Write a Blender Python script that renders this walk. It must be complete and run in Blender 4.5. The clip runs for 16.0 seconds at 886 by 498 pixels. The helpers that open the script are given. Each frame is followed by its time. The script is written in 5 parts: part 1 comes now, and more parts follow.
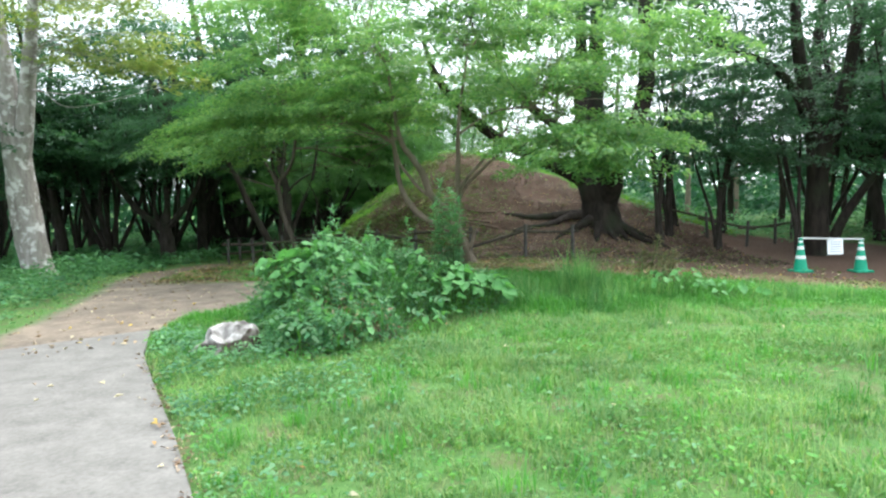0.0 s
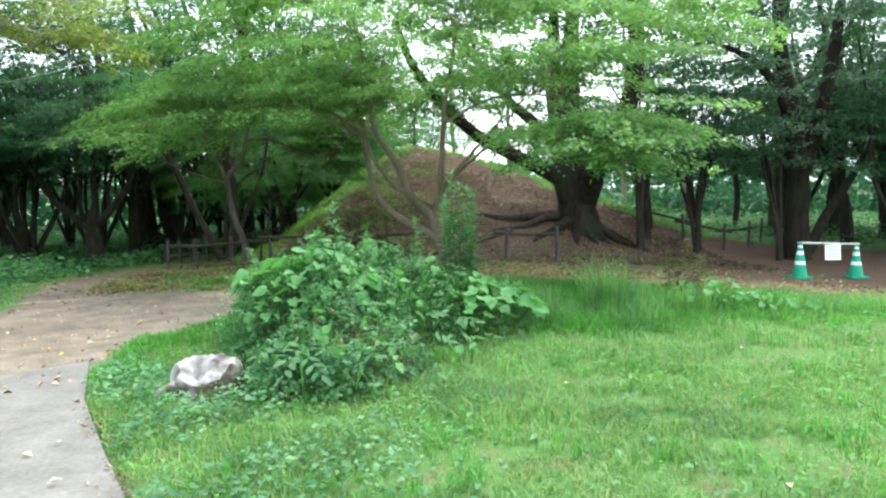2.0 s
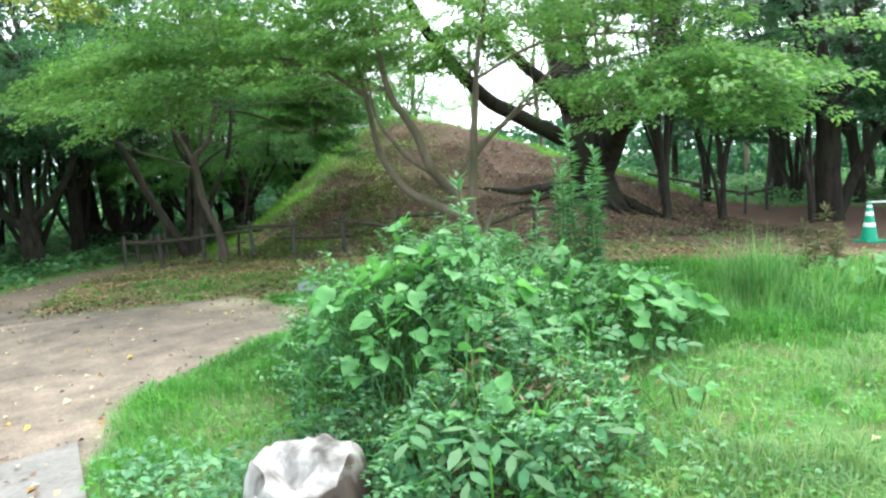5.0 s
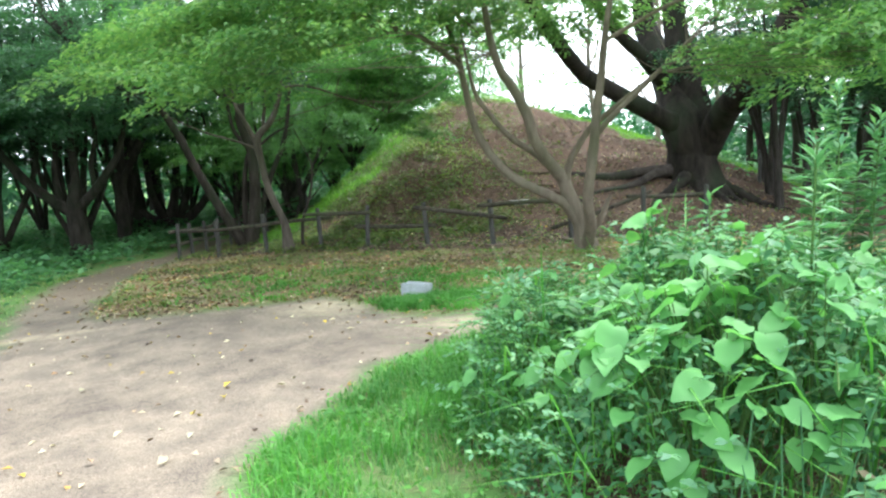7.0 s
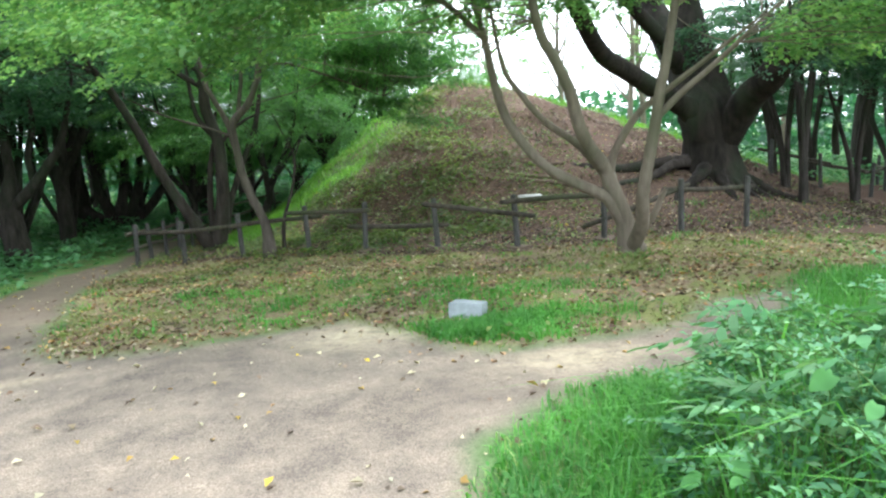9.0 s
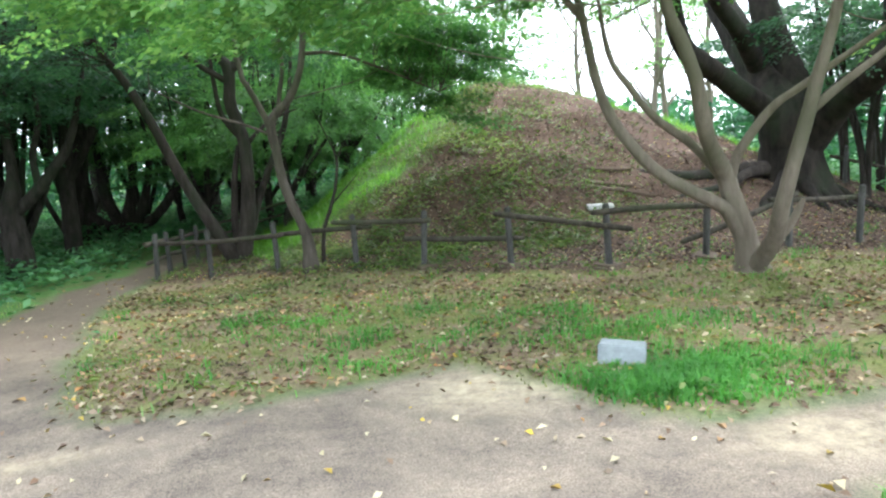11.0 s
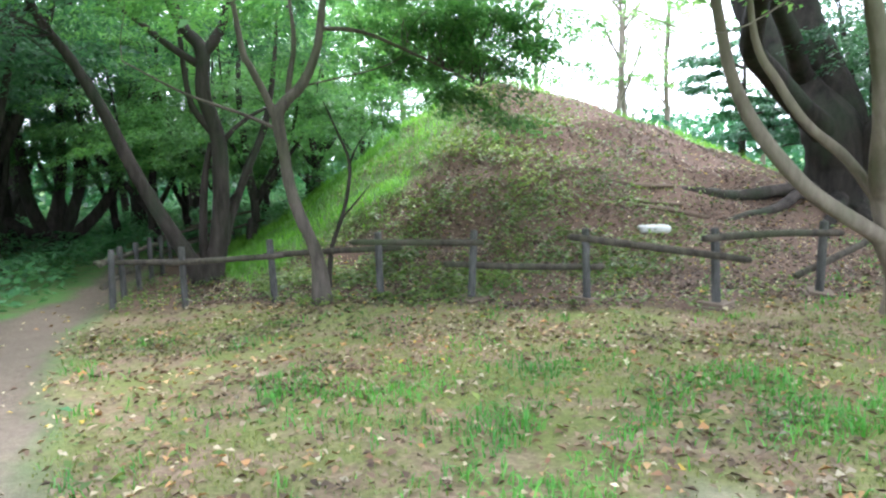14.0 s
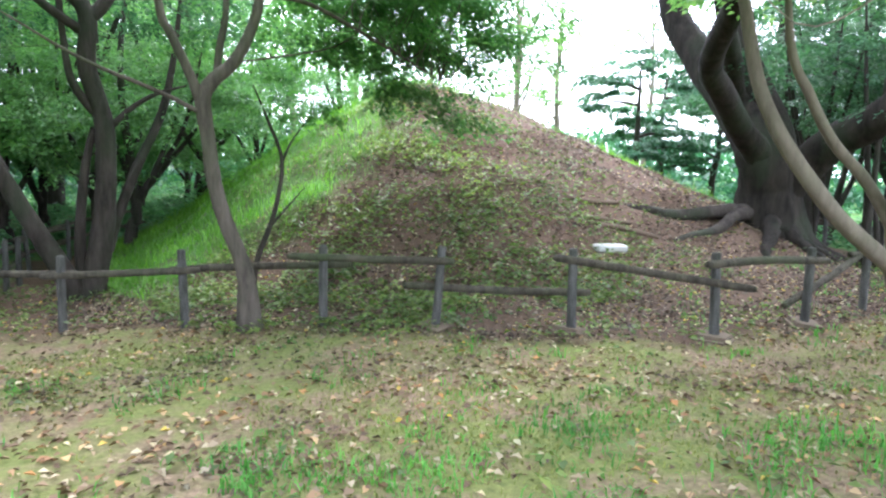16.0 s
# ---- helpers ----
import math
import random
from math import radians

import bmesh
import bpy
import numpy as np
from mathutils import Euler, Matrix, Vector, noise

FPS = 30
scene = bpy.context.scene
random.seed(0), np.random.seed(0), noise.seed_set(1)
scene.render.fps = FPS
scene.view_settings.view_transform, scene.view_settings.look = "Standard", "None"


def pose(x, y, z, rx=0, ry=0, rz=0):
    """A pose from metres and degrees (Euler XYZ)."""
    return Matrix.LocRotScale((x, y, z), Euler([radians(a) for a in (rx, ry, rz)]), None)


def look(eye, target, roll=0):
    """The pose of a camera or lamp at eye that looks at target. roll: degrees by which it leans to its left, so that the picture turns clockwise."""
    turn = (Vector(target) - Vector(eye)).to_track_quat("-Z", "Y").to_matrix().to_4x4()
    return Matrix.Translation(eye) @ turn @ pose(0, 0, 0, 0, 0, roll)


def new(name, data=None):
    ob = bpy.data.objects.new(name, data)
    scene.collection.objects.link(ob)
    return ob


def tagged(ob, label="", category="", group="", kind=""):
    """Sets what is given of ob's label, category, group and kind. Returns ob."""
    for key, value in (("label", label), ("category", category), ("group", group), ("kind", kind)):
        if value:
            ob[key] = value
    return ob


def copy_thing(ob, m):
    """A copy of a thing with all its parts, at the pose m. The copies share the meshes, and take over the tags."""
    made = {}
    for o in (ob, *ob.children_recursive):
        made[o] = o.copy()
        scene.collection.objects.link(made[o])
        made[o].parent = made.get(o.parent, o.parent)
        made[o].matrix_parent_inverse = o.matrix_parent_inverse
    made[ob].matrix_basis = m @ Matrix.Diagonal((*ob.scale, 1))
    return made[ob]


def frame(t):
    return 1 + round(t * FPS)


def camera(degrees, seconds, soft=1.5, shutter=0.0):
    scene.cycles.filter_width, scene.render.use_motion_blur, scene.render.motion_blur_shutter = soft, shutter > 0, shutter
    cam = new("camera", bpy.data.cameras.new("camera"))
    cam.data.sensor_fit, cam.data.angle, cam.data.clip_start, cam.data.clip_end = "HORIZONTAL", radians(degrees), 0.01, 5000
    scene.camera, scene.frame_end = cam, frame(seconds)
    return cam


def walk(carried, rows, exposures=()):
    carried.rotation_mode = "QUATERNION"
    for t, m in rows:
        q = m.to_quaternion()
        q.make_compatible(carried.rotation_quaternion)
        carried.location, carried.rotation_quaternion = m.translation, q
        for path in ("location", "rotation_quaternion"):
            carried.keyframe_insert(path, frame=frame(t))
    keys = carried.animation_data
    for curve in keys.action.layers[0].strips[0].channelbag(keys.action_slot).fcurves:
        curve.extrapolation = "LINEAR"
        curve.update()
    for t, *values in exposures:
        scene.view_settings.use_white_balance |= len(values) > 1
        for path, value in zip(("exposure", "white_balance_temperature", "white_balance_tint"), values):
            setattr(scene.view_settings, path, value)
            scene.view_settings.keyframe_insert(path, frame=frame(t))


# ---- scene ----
cam = camera(67.2, 16.0, 2.35)
METRES, EYE, TILT, LEAN, TURN = 12.9, 1.5, 0.0, 0.0, 0.0
ROWS = [
    (0.0, 0.0, 0.0, 0.0, -0.18, -4.85, 2.13),
    (0.5, -0.0162, 0.0274, -0.0024, -3.04, -4.74, 1.8),
    (1.0, -0.0322, 0.0572, -0.0024, -3.88, -4.93, 1.19),
    (1.5, -0.0502, 0.0831, -0.0012, -5.03, -5.03, 1.35),
    (2.0, -0.0639, 0.1147, -0.001, -5.78, -5.05, 1.45),
    (2.5, -0.0843, 0.1408, -0.0014, -6.07, -5.1, 0.69),
    (3.0, -0.0979, 0.1702, -0.0028, -6.89, -5.27, 1.46),
    (5.5, -0.1694, 0.3149, -0.0032, -11.1, -7.56, 4.16),
    (6.0, -0.1876, 0.3447, -0.0039, -7.94, -7.55, 4.18),
    (6.5, -0.2051, 0.3736, -0.0047, -8.13, -7.89, 4.1),
    (7.0, -0.2154, 0.4067, -0.0047, -8.43, -8.22, 3.8),
    (7.5, -0.232, 0.4362, -0.0037, -10.99, -8.77, 3.21),
    (8.0, -0.2433, 0.4682, -0.0052, -11.55, -9.11, 3.95),
    (10.5, -0.3066, 0.6155, -0.0064, -14.33, -8.8, 2.99),
    (11.0, -0.3189, 0.6422, -0.0082, -13.17, -8.42, 3.34),
    (11.5, -0.33, 0.6704, -0.0112, -14.18, -8.18, 4.13),
    (12.0, -0.3392, 0.7005, -0.0103, -15.03, -8.3, 3.94),
    (12.5, -0.3545, 0.7256, -0.0083, -16.53, -8.18, 3.64),
    (13.0, -0.3625, 0.7541, -0.0097, -18.22, -8.23, 3.64),
    (13.5, -0.3748, 0.7775, -0.0102, -18.77, -8.1, 2.35),
    (14.0, -0.3877, 0.7987, -0.0098, -19.34, -7.65, 1.38),
    (14.5, -0.3919, 0.8254, -0.0104, -19.89, -7.86, 0.72),
    (15.0, -0.4026, 0.8491, -0.0112, -22.19, -7.55, -0.48),
    (15.5, -0.4106, 0.8737, -0.0126, -28.97, -7.3, -1.36),
    (16.0, -0.4161, 0.9012, -0.0127, -30.0, -7.01, -1.51),
]
EXPOSURES = [(0.0, 1.24, 6000, 8), (3.0, 1.48, 6000, 8), (5.5, 1.7, 6000, 8), (8.0, 1.85, 5900, 9), (11.0, 2.02, 5800, 12), (13.5, 2.35, 5650, 16), (16.0, 2.5, 5600, 18)]
walk(cam, [(t, pose(0, 0, EYE, TILT, LEAN, TURN) @ pose(METRES * x, METRES * y, METRES * z, 90 + pitch, roll, yaw)) for t, x, y, z, yaw, pitch, roll in ROWS], EXPOSURES)

# ---------------------------------------------------------------- world, sun, exposure
SUN_EL, SUN_AZ = 58.0, 40.0
world = bpy.data.worlds.new("overcast_sky")
scene.world = world
world.use_nodes = True
wn = world.node_tree.nodes
wl = world.node_tree.links
wn.clear()
w_out = wn.new("ShaderNodeOutputWorld")
w_bg = wn.new("ShaderNodeBackground")
w_sky = wn.new("ShaderNodeTexSky")
w_sky.sky_type = "NISHITA"
w_sky.sun_disc = False
w_sky.sun_elevation = radians(SUN_EL)
w_sky.sun_rotation = radians(SUN_AZ)
w_sky.air_density, w_sky.dust_density, w_sky.ozone_density = 1.0, 6.0, 1.0
w_mix = wn.new("ShaderNodeMixRGB")
w_mix.inputs["Fac"].default_value = 0.72
w_mix.inputs["Color2"].default_value = (9.6, 10.0, 10.2, 1)
wl.new(w_sky.outputs["Color"], w_mix.inputs["Color1"])
wl.new(w_mix.outputs["Color"], w_bg.inputs["Color"])
w_bg.inputs["Strength"].default_value = 0.15
wl.new(w_bg.outputs["Background"], w_out.inputs["Surface"])

sun_data = bpy.data.lights.new("sun", "SUN")
sun_data.energy, sun_data.angle, sun_data.color = 1.4, radians(25), (1.0, 0.96, 0.88)
sun = new("sun", sun_data)
sun.matrix_world = look((0, 0, 30), (-math.sin(radians(SUN_AZ)) * 20, -math.cos(radians(SUN_AZ)) * 20, 30 - 20 * math.tan(radians(SUN_EL))))


# ---------------------------------------------------------------- materials
def mat(name):
    m = bpy.data.materials.new(name)
    m.use_nodes = True
    nt = m.node_tree
    nt.nodes.clear()
    out = nt.nodes.new("ShaderNodeOutputMaterial")
    return m, nt, out


def noise_node(nt, scale, detail=6, rough=0.6, coord="Object", stretch=None):
    tc = nt.nodes.new("ShaderNodeTexCoord")
    n = nt.nodes.new("ShaderNodeTexNoise")
    n.inputs["Scale"].default_value = scale
    n.inputs["Detail"].default_value = detail
    n.inputs["Roughness"].default_value = rough
    if stretch:
        mp = nt.nodes.new("ShaderNodeMapping")
        mp.inputs["Scale"].default_value = stretch
        nt.links.new(tc.outputs[coord], mp.inputs["Vector"])
        nt.links.new(mp.outputs["Vector"], n.inputs["Vector"])
    else:
        nt.links.new(tc.outputs[coord], n.inputs["Vector"])
    return n.outputs["Fac"]


def ramp(nt, fac, stops):
    r = nt.nodes.new("ShaderNodeValToRGB")
    el = r.color_ramp.elements
    while len(el) < len(stops):
        el.new(0.5)
    for e, (p, c) in zip(el, stops):
        e.position, e.color = p, (*c, 1)
    nt.links.new(fac, r.inputs["Fac"])
    return r.outputs["Color"]


def mixc(nt, fac, a, b, mode="MIX"):
    m = nt.nodes.new("ShaderNodeMixRGB")
    m.blend_type = mode
    for sock, v in zip((m.inputs["Fac"], m.inputs["Color1"], m.inputs["Color2"]), (fac, a, b)):
        if isinstance(v, (int, float)):
            sock.default_value = v
        elif isinstance(v, tuple):
            sock.default_value = (*v, 1)
        else:
            nt.links.new(v, sock)
    return m.outputs["Color"]


def bump(nt, height, strength, dist):
    b = nt.nodes.new("ShaderNodeBump")
    b.inputs["Strength"].default_value = strength
    b.inputs["Distance"].default_value = dist
    nt.links.new(height, b.inputs["Height"])
    return b.outputs["Normal"]


def principled(nt, out, color, rough=0.8, normal=None, spec=0.3):
    p = nt.nodes.new("ShaderNodeBsdfPrincipled")
    if isinstance(color, tuple):
        p.inputs["Base Color"].default_value = (*color, 1)
    else:
        nt.links.new(color, p.inputs["Base Color"])
    p.inputs["Roughness"].default_value = rough
    p.inputs["Specular IOR Level"].default_value = spec
    if normal:
        nt.links.new(normal, p.inputs["Normal"])
    nt.links.new(p.outputs["BSDF"], out.inputs["Surface"])
    return p


def leaf_material(name, colors, patch_scale=1.2, thin=0.4, rough=0.5, spec=0.35):
    """Leaves: each takes its own tone, patches of the plant another; light shines through."""
    m, nt, out = mat(name)
    geo = nt.nodes.new("ShaderNodeNewGeometry")
    tone = ramp(nt, geo.outputs["Random Per Island"], [(i / max(1, len(colors) - 1), c) for i, c in enumerate(colors)])
    patch = ramp(nt, noise_node(nt, patch_scale, 3), [(0.3, (0.52, 0.58, 0.56)), (0.7, (1.32, 1.26, 1.1))])
    col = mixc(nt, 1.0, tone, patch, "MULTIPLY")
    p = nt.nodes.new("ShaderNodeBsdfPrincipled")
    nt.links.new(col, p.inputs["Base Color"])
    p.inputs["Roughness"].default_value = rough
    p.inputs["Specular IOR Level"].default_value = spec
    tr = nt.nodes.new("ShaderNodeBsdfTranslucent")
    warm = mixc(nt, 1.0, col, (1.22, 1.3, 0.78), "MULTIPLY")
    nt.links.new(warm, tr.inputs["Color"])
    mx = nt.nodes.new("ShaderNodeMixShader")
    mx.inputs["Fac"].default_value = thin
    nt.links.new(p.outputs["BSDF"], mx.inputs[1])
    nt.links.new(tr.outputs["BSDF"], mx.inputs[2])
    nt.links.new(mx.outputs["Shader"], out.inputs["Surface"])
    return m


def bark_material(name, dark, light, moss=None, scale=9.0, lichen=None):
    m, nt, out = mat(name)
    grain = noise_node(nt, scale, 8, 0.7, "Object", (1, 1, 0.22))
    col = ramp(nt, grain, [(0.3, dark), (0.72, light)])
    big = noise_node(nt, 1.3, 4)
    if moss:
        col = mixc(nt, ramp(nt, big, [(0.48, (0, 0, 0)), (0.66, (0.7, 0.7, 0.7))]), col, moss)
    if lichen:
        spots = noise_node(nt, 4.5, 5, 0.6)
        col = mixc(nt, ramp(nt, spots, [(0.52, (0, 0, 0)), (0.6, (0.85, 0.85, 0.85))]), col, lichen)
    principled(nt, out, col, 0.92, bump(nt, grain, 0.9, 0.03), 0.15)
    return m


M_maple = leaf_material("maple_leaf", [(0.1, 0.225, 0.092), (0.14, 0.29, 0.112), (0.19, 0.345, 0.13), (0.255, 0.395, 0.15)], 0.6, 0.57)
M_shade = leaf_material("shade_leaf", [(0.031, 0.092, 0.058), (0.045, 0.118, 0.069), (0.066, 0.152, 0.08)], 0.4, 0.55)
M_mid = leaf_material("woodland_maple_leaf", [(0.06, 0.165, 0.062), (0.092, 0.22, 0.075), (0.14, 0.29, 0.09)], 0.5, 0.58)
M_dry = leaf_material("dried_seed_head", [(0.2, 0.17, 0.11), (0.3, 0.26, 0.18), (0.2, 0.24, 0.12)], 2.0, 0.2, 0.8, 0.1)
M_dark = leaf_material("evergreen_leaf", [(0.028, 0.1, 0.06), (0.04, 0.135, 0.075), (0.055, 0.16, 0.085)], 0.5, 0.4)
M_yellow = leaf_material("yellowing_leaf", [(0.15, 0.24, 0.065), (0.24, 0.31, 0.095), (0.36, 0.38, 0.13)], 0.8, 0.5)
M_lawn = leaf_material("lawn_blade", [(0.1, 0.245, 0.08), (0.155, 0.315, 0.105), (0.215, 0.37, 0.13), (0.33, 0.4, 0.18)], 0.7, 0.4)
M_verge = leaf_material("verge_grass", [(0.07, 0.24, 0.05), (0.1, 0.3, 0.055), (0.14, 0.36, 0.07)], 0.9, 0.42)
M_clump = leaf_material("coarse_grass_blade", [(0.11, 0.29, 0.095), (0.17, 0.37, 0.13), (0.3, 0.45, 0.2)], 2.0, 0.5, 0.55, 0.2)
M_weed = leaf_material("weed_leaf", [(0.06, 0.17, 0.085), (0.085, 0.225, 0.11), (0.12, 0.28, 0.125), (0.15, 0.26, 0.14)], 1.6, 0.38, 0.65, 0.15)
M_broad = leaf_material("broad_leaf", [(0.09, 0.28, 0.1), (0.13, 0.345, 0.115), (0.185, 0.41, 0.14)], 2.0, 0.43)
M_rod = leaf_material("goldenrod_leaf", [(0.08, 0.22, 0.115), (0.115, 0.28, 0.14), (0.165, 0.34, 0.155)], 2.0, 0.35)
M_under = leaf_material("undergrowth_leaf", [(0.06, 0.18, 0.085), (0.09, 0.24, 0.11), (0.125, 0.3, 0.13)], 0.5, 0.4)
M_mgrass = leaf_material("mound_grass", [(0.09, 0.24, 0.02), (0.13, 0.31, 0.03), (0.17, 0.36, 0.05)], 0.9, 0.45)
M_sprout = leaf_material("ground_ivy_leaf", [(0.07, 0.125, 0.035), (0.12, 0.185, 0.05), (0.185, 0.24, 0.07)], 1.0, 0.38)
M_moss = leaf_material("moss_shoot", [(0.14, 0.17, 0.05), (0.2, 0.23, 0.07), (0.27, 0.27, 0.1)], 1.0, 0.3)
M_litter = leaf_material("dead_leaf", [(0.08, 0.052, 0.04), (0.14, 0.09, 0.065), (0.21, 0.14, 0.1), (0.29, 0.215, 0.16), (0.48, 0.4, 0.31)], 1.0, 0.1, 0.7, 0.2)
M_mulch = leaf_material("mound_leaf_mulch", [(0.032, 0.023, 0.021), (0.06, 0.041, 0.036), (0.098, 0.067, 0.058), (0.15, 0.108, 0.092), (0.34, 0.285, 0.245)], 1.0, 0.1, 0.7, 0.2)
M_pale = leaf_material("pale_fallen_leaf", [(0.5, 0.42, 0.28), (0.62, 0.55, 0.4), (0.3, 0.16, 0.08), (0.55, 0.4, 0.06)], 1.0, 0.1, 0.6, 0.25)
M_rust = leaf_material("rust_fallen_leaf", [(0.17, 0.09, 0.06), (0.27, 0.15, 0.095), (0.38, 0.24, 0.15), (0.5, 0.34, 0.2), (0.4, 0.18, 0.07)], 1.0, 0.1, 0.65, 0.2)
M_bark = bark_material("grey_brown_bark", (0.014, 0.0115, 0.0095), (0.072, 0.058, 0.048), (0.03, 0.04, 0.022))
M_woodbark = bark_material("dark_woodland_bark", (0.01, 0.009, 0.007), (0.06, 0.05, 0.042), (0.024, 0.034, 0.018))
M_bigbark = bark_material("dark_furrowed_bark", (0.006, 0.005, 0.004), (0.04, 0.032, 0.025), (0.026, 0.034, 0.018), 7.0)
M_palebark = bark_material("pale_smooth_bark", (0.11, 0.088, 0.066), (0.25, 0.205, 0.16), (0.12, 0.115, 0.075), 6.0)
M_lichenbark = bark_material("lichen_bark", (0.16, 0.14, 0.12), (0.4, 0.37, 0.34), None, 8.0, (0.62, 0.6, 0.58))
M_stem = bark_material("green_stem", (0.05, 0.12, 0.03), (0.12, 0.2, 0.06))
M_fence = bark_material("mossy_rail_wood", (0.022, 0.019, 0.015), (0.105, 0.09, 0.068), (0.06, 0.078, 0.036), 14.0)
M_post = bark_material("grey_post_wood", (0.028, 0.027, 0.025), (0.14, 0.135, 0.125), (0.06, 0.068, 0.042), 16.0)
M_forkbark = bark_material("grey_forked_bark", (0.04, 0.033, 0.027), (0.15, 0.125, 0.102), (0.07, 0.075, 0.045))


def stone_material(name, dark, light, scale=12.0):
    m, nt, out = mat(name)
    a = noise_node(nt, scale, 8, 0.65)
    b = noise_node(nt, scale * 0.12, 4)
    col = mixc(nt, 0.5, ramp(nt, a, [(0.3, dark), (0.7, light)]), ramp(nt, b, [(0.3, dark), (0.7, light)]))
    principled(nt, out, col, 0.9, bump(nt, a, 0.5, 0.01), 0.2)
    return m


M_soil = stone_material("packed_soil_timber", (0.07, 0.05, 0.036), (0.16, 0.115, 0.08), 18.0)
M_concrete = stone_material("worn_concrete", (0.115, 0.108, 0.096), (0.25, 0.235, 0.212), 30.0)
M_stone = stone_material("weathered_stone", (0.1, 0.075, 0.055), (0.2, 0.15, 0.11), 18.0)
M_blockstone = stone_material("pale_cut_stone", (0.4, 0.39, 0.37), (0.6, 0.59, 0.56), 24.0)
M_slab = stone_material("pale_granite", (0.2, 0.22, 0.22), (0.33, 0.36, 0.36), 40.0)


# ---------------------------------------------------------------- mesh helpers
def raw(name, verts, faces, material, parent=None, label="", smooth=False):
    """One mesh object from arrays of vertices and of faces with the same number of corners."""
    verts = np.asarray(verts, np.float32)
    faces = np.asarray(faces, np.int32)
    me = bpy.data.meshes.new(name)
    n, k = faces.shape
    me.vertices.add(len(verts))
    me.vertices.foreach_set("co", verts.ravel())
    me.loops.add(n * k)
    me.loops.foreach_set("vertex_index", faces.ravel())
    me.polygons.add(n)
    me.polygons.foreach_set("loop_start", np.arange(0, n * k, k, dtype=np.int32))
    me.polygons.foreach_set("loop_total", np.full(n, k, np.int32))
    if smooth:
        me.polygons.foreach_set("use_smooth", np.ones(n, bool))
    me.update(calc_edges=True)
    me.materials.append(material)
    ob = new(name, me)
    if parent:
        ob.parent = parent
    if label:
        tagged(ob, label)
    return ob


def part(name, bm, material, parent=None, label="", smooth=False):
    """Links a bmesh as one mesh object under a thing or a part."""
    me = bpy.data.meshes.new(name)
    bm.to_mesh(me)
    bm.free()
    if smooth:
        for p in me.polygons:
            p.use_smooth = True
    me.materials.append(material)
    ob = new(name, me)
    if parent:
        ob.parent = parent
    if label:
        tagged(ob, label)
    return ob


def unit(v):
    return v / np.maximum(np.linalg.norm(v, axis=-1, keepdims=True), 1e-9)


def leaf_quads(c, d, n, length, width, fold=0.18):
    """Kite-shaped folded leaves: base c, direction d, normal n."""
    s = unit(np.cross(d, n))
    n = np.cross(s, d)
    L = np.asarray(length)[:, None]
    W = np.asarray(width)[:, None]
    v = np.stack([c, c + d * L * 0.45 + s * W * 0.5 + n * W * fold, c + d * L - n * L * 0.12, c + d * L * 0.45 - s * W * 0.5 + n * W * fold], 1)
    return v.reshape(-1, 3), np.arange(len(c) * 4).reshape(-1, 4)


def blades(rng, p, height, width, lean=0.5):
    """Grass blades: bent ribbons of two quads closed to a tip (five corners each)."""
    k = len(p)
    a = rng.uniform(0, 2 * np.pi, k)
    d = np.stack([np.cos(a), np.sin(a), np.zeros(k)], 1)
    s = np.stack([-np.sin(a), np.cos(a), np.zeros(k)], 1)
    ln = rng.uniform(0.1, 1.0, k)[:, None] * lean
    h = np.asarray(height)[:, None]
    w = np.asarray(width)[:, None]
    up = np.array([0, 0, 1.0])
    mid = p + up * h * 0.6 + d * h * ln * 0.3
    tip = p + up * h * (1 - 0.25 * ln) + d * h * ln
    v = np.stack([p - s * w / 2, p + s * w / 2, mid + s * w * 0.4, tip, mid - s * w * 0.4], 1).reshape(-1, 3)
    i = np.arange(k)[:, None] * 5
    f = (i[:, None] + np.array([[[0, 1, 2], [0, 2, 4], [4, 2, 3]]])).reshape(-1, 3)
    return v, f


def tube(pts, radii, sides=8, rng=None, rough=0.0, flutes=0, flute=0.0):
    """A tapered limb along a smooth curve through pts."""
    P = np.asarray(pts, float)
    R = np.asarray(radii, float)
    t = np.linspace(0, len(P) - 1, (len(P) - 1) * 5 + 1)
    i = np.clip(t.astype(int), 0, len(P) - 2)
    u = (t - i)[:, None]
    Q = np.vstack([2 * P[0] - P[1], P, 2 * P[-1] - P[-2]])
    p0, p1, p2, p3 = Q[i], Q[i + 1], Q[i + 2], Q[i + 3]
    C = 0.5 * (2 * p1 + (p2 - p0) * u + (2 * p0 - 5 * p1 + 4 * p2 - p3) * u ** 2 + (3 * p1 - p0 - 3 * p2 + p3) * u ** 3)
    r = np.interp(t, np.arange(len(R)), R)
    T = unit(np.gradient(C, axis=0))
    ref = np.where(np.abs(T[:, 2:3]) > 0.9, np.array([[1.0, 0, 0]]), np.array([[0, 0, 1.0]]))
    A = unit(np.cross(T, ref))
    for k in range(1, len(A)):
        A[k] = unit(A[k - 1] - T[k] * (A[k - 1] @ T[k]))
    B = np.cross(T, A)
    ang = np.linspace(0, 2 * np.pi, sides, endpoint=False)
    rr = r[:, None] * np.ones(sides)[None]
    if flutes:
        rr = rr * (1 + flute * np.sin(flutes * ang + 0.7)[None] * np.linspace(1, 0.5, len(C))[:, None])
    if rng is not None and rough:
        rr = rr * (1 + rng.normal(0, rough, rr.shape))
    V = C[:, None] + rr[..., None] * (np.cos(ang)[None, :, None] * A[:, None] + np.sin(ang)[None, :, None] * B[:, None])
    m = len(C)
    a = np.arange(m - 1)[:, None] * sides
    j = np.arange(sides)[None]
    jn = (j + 1) % sides
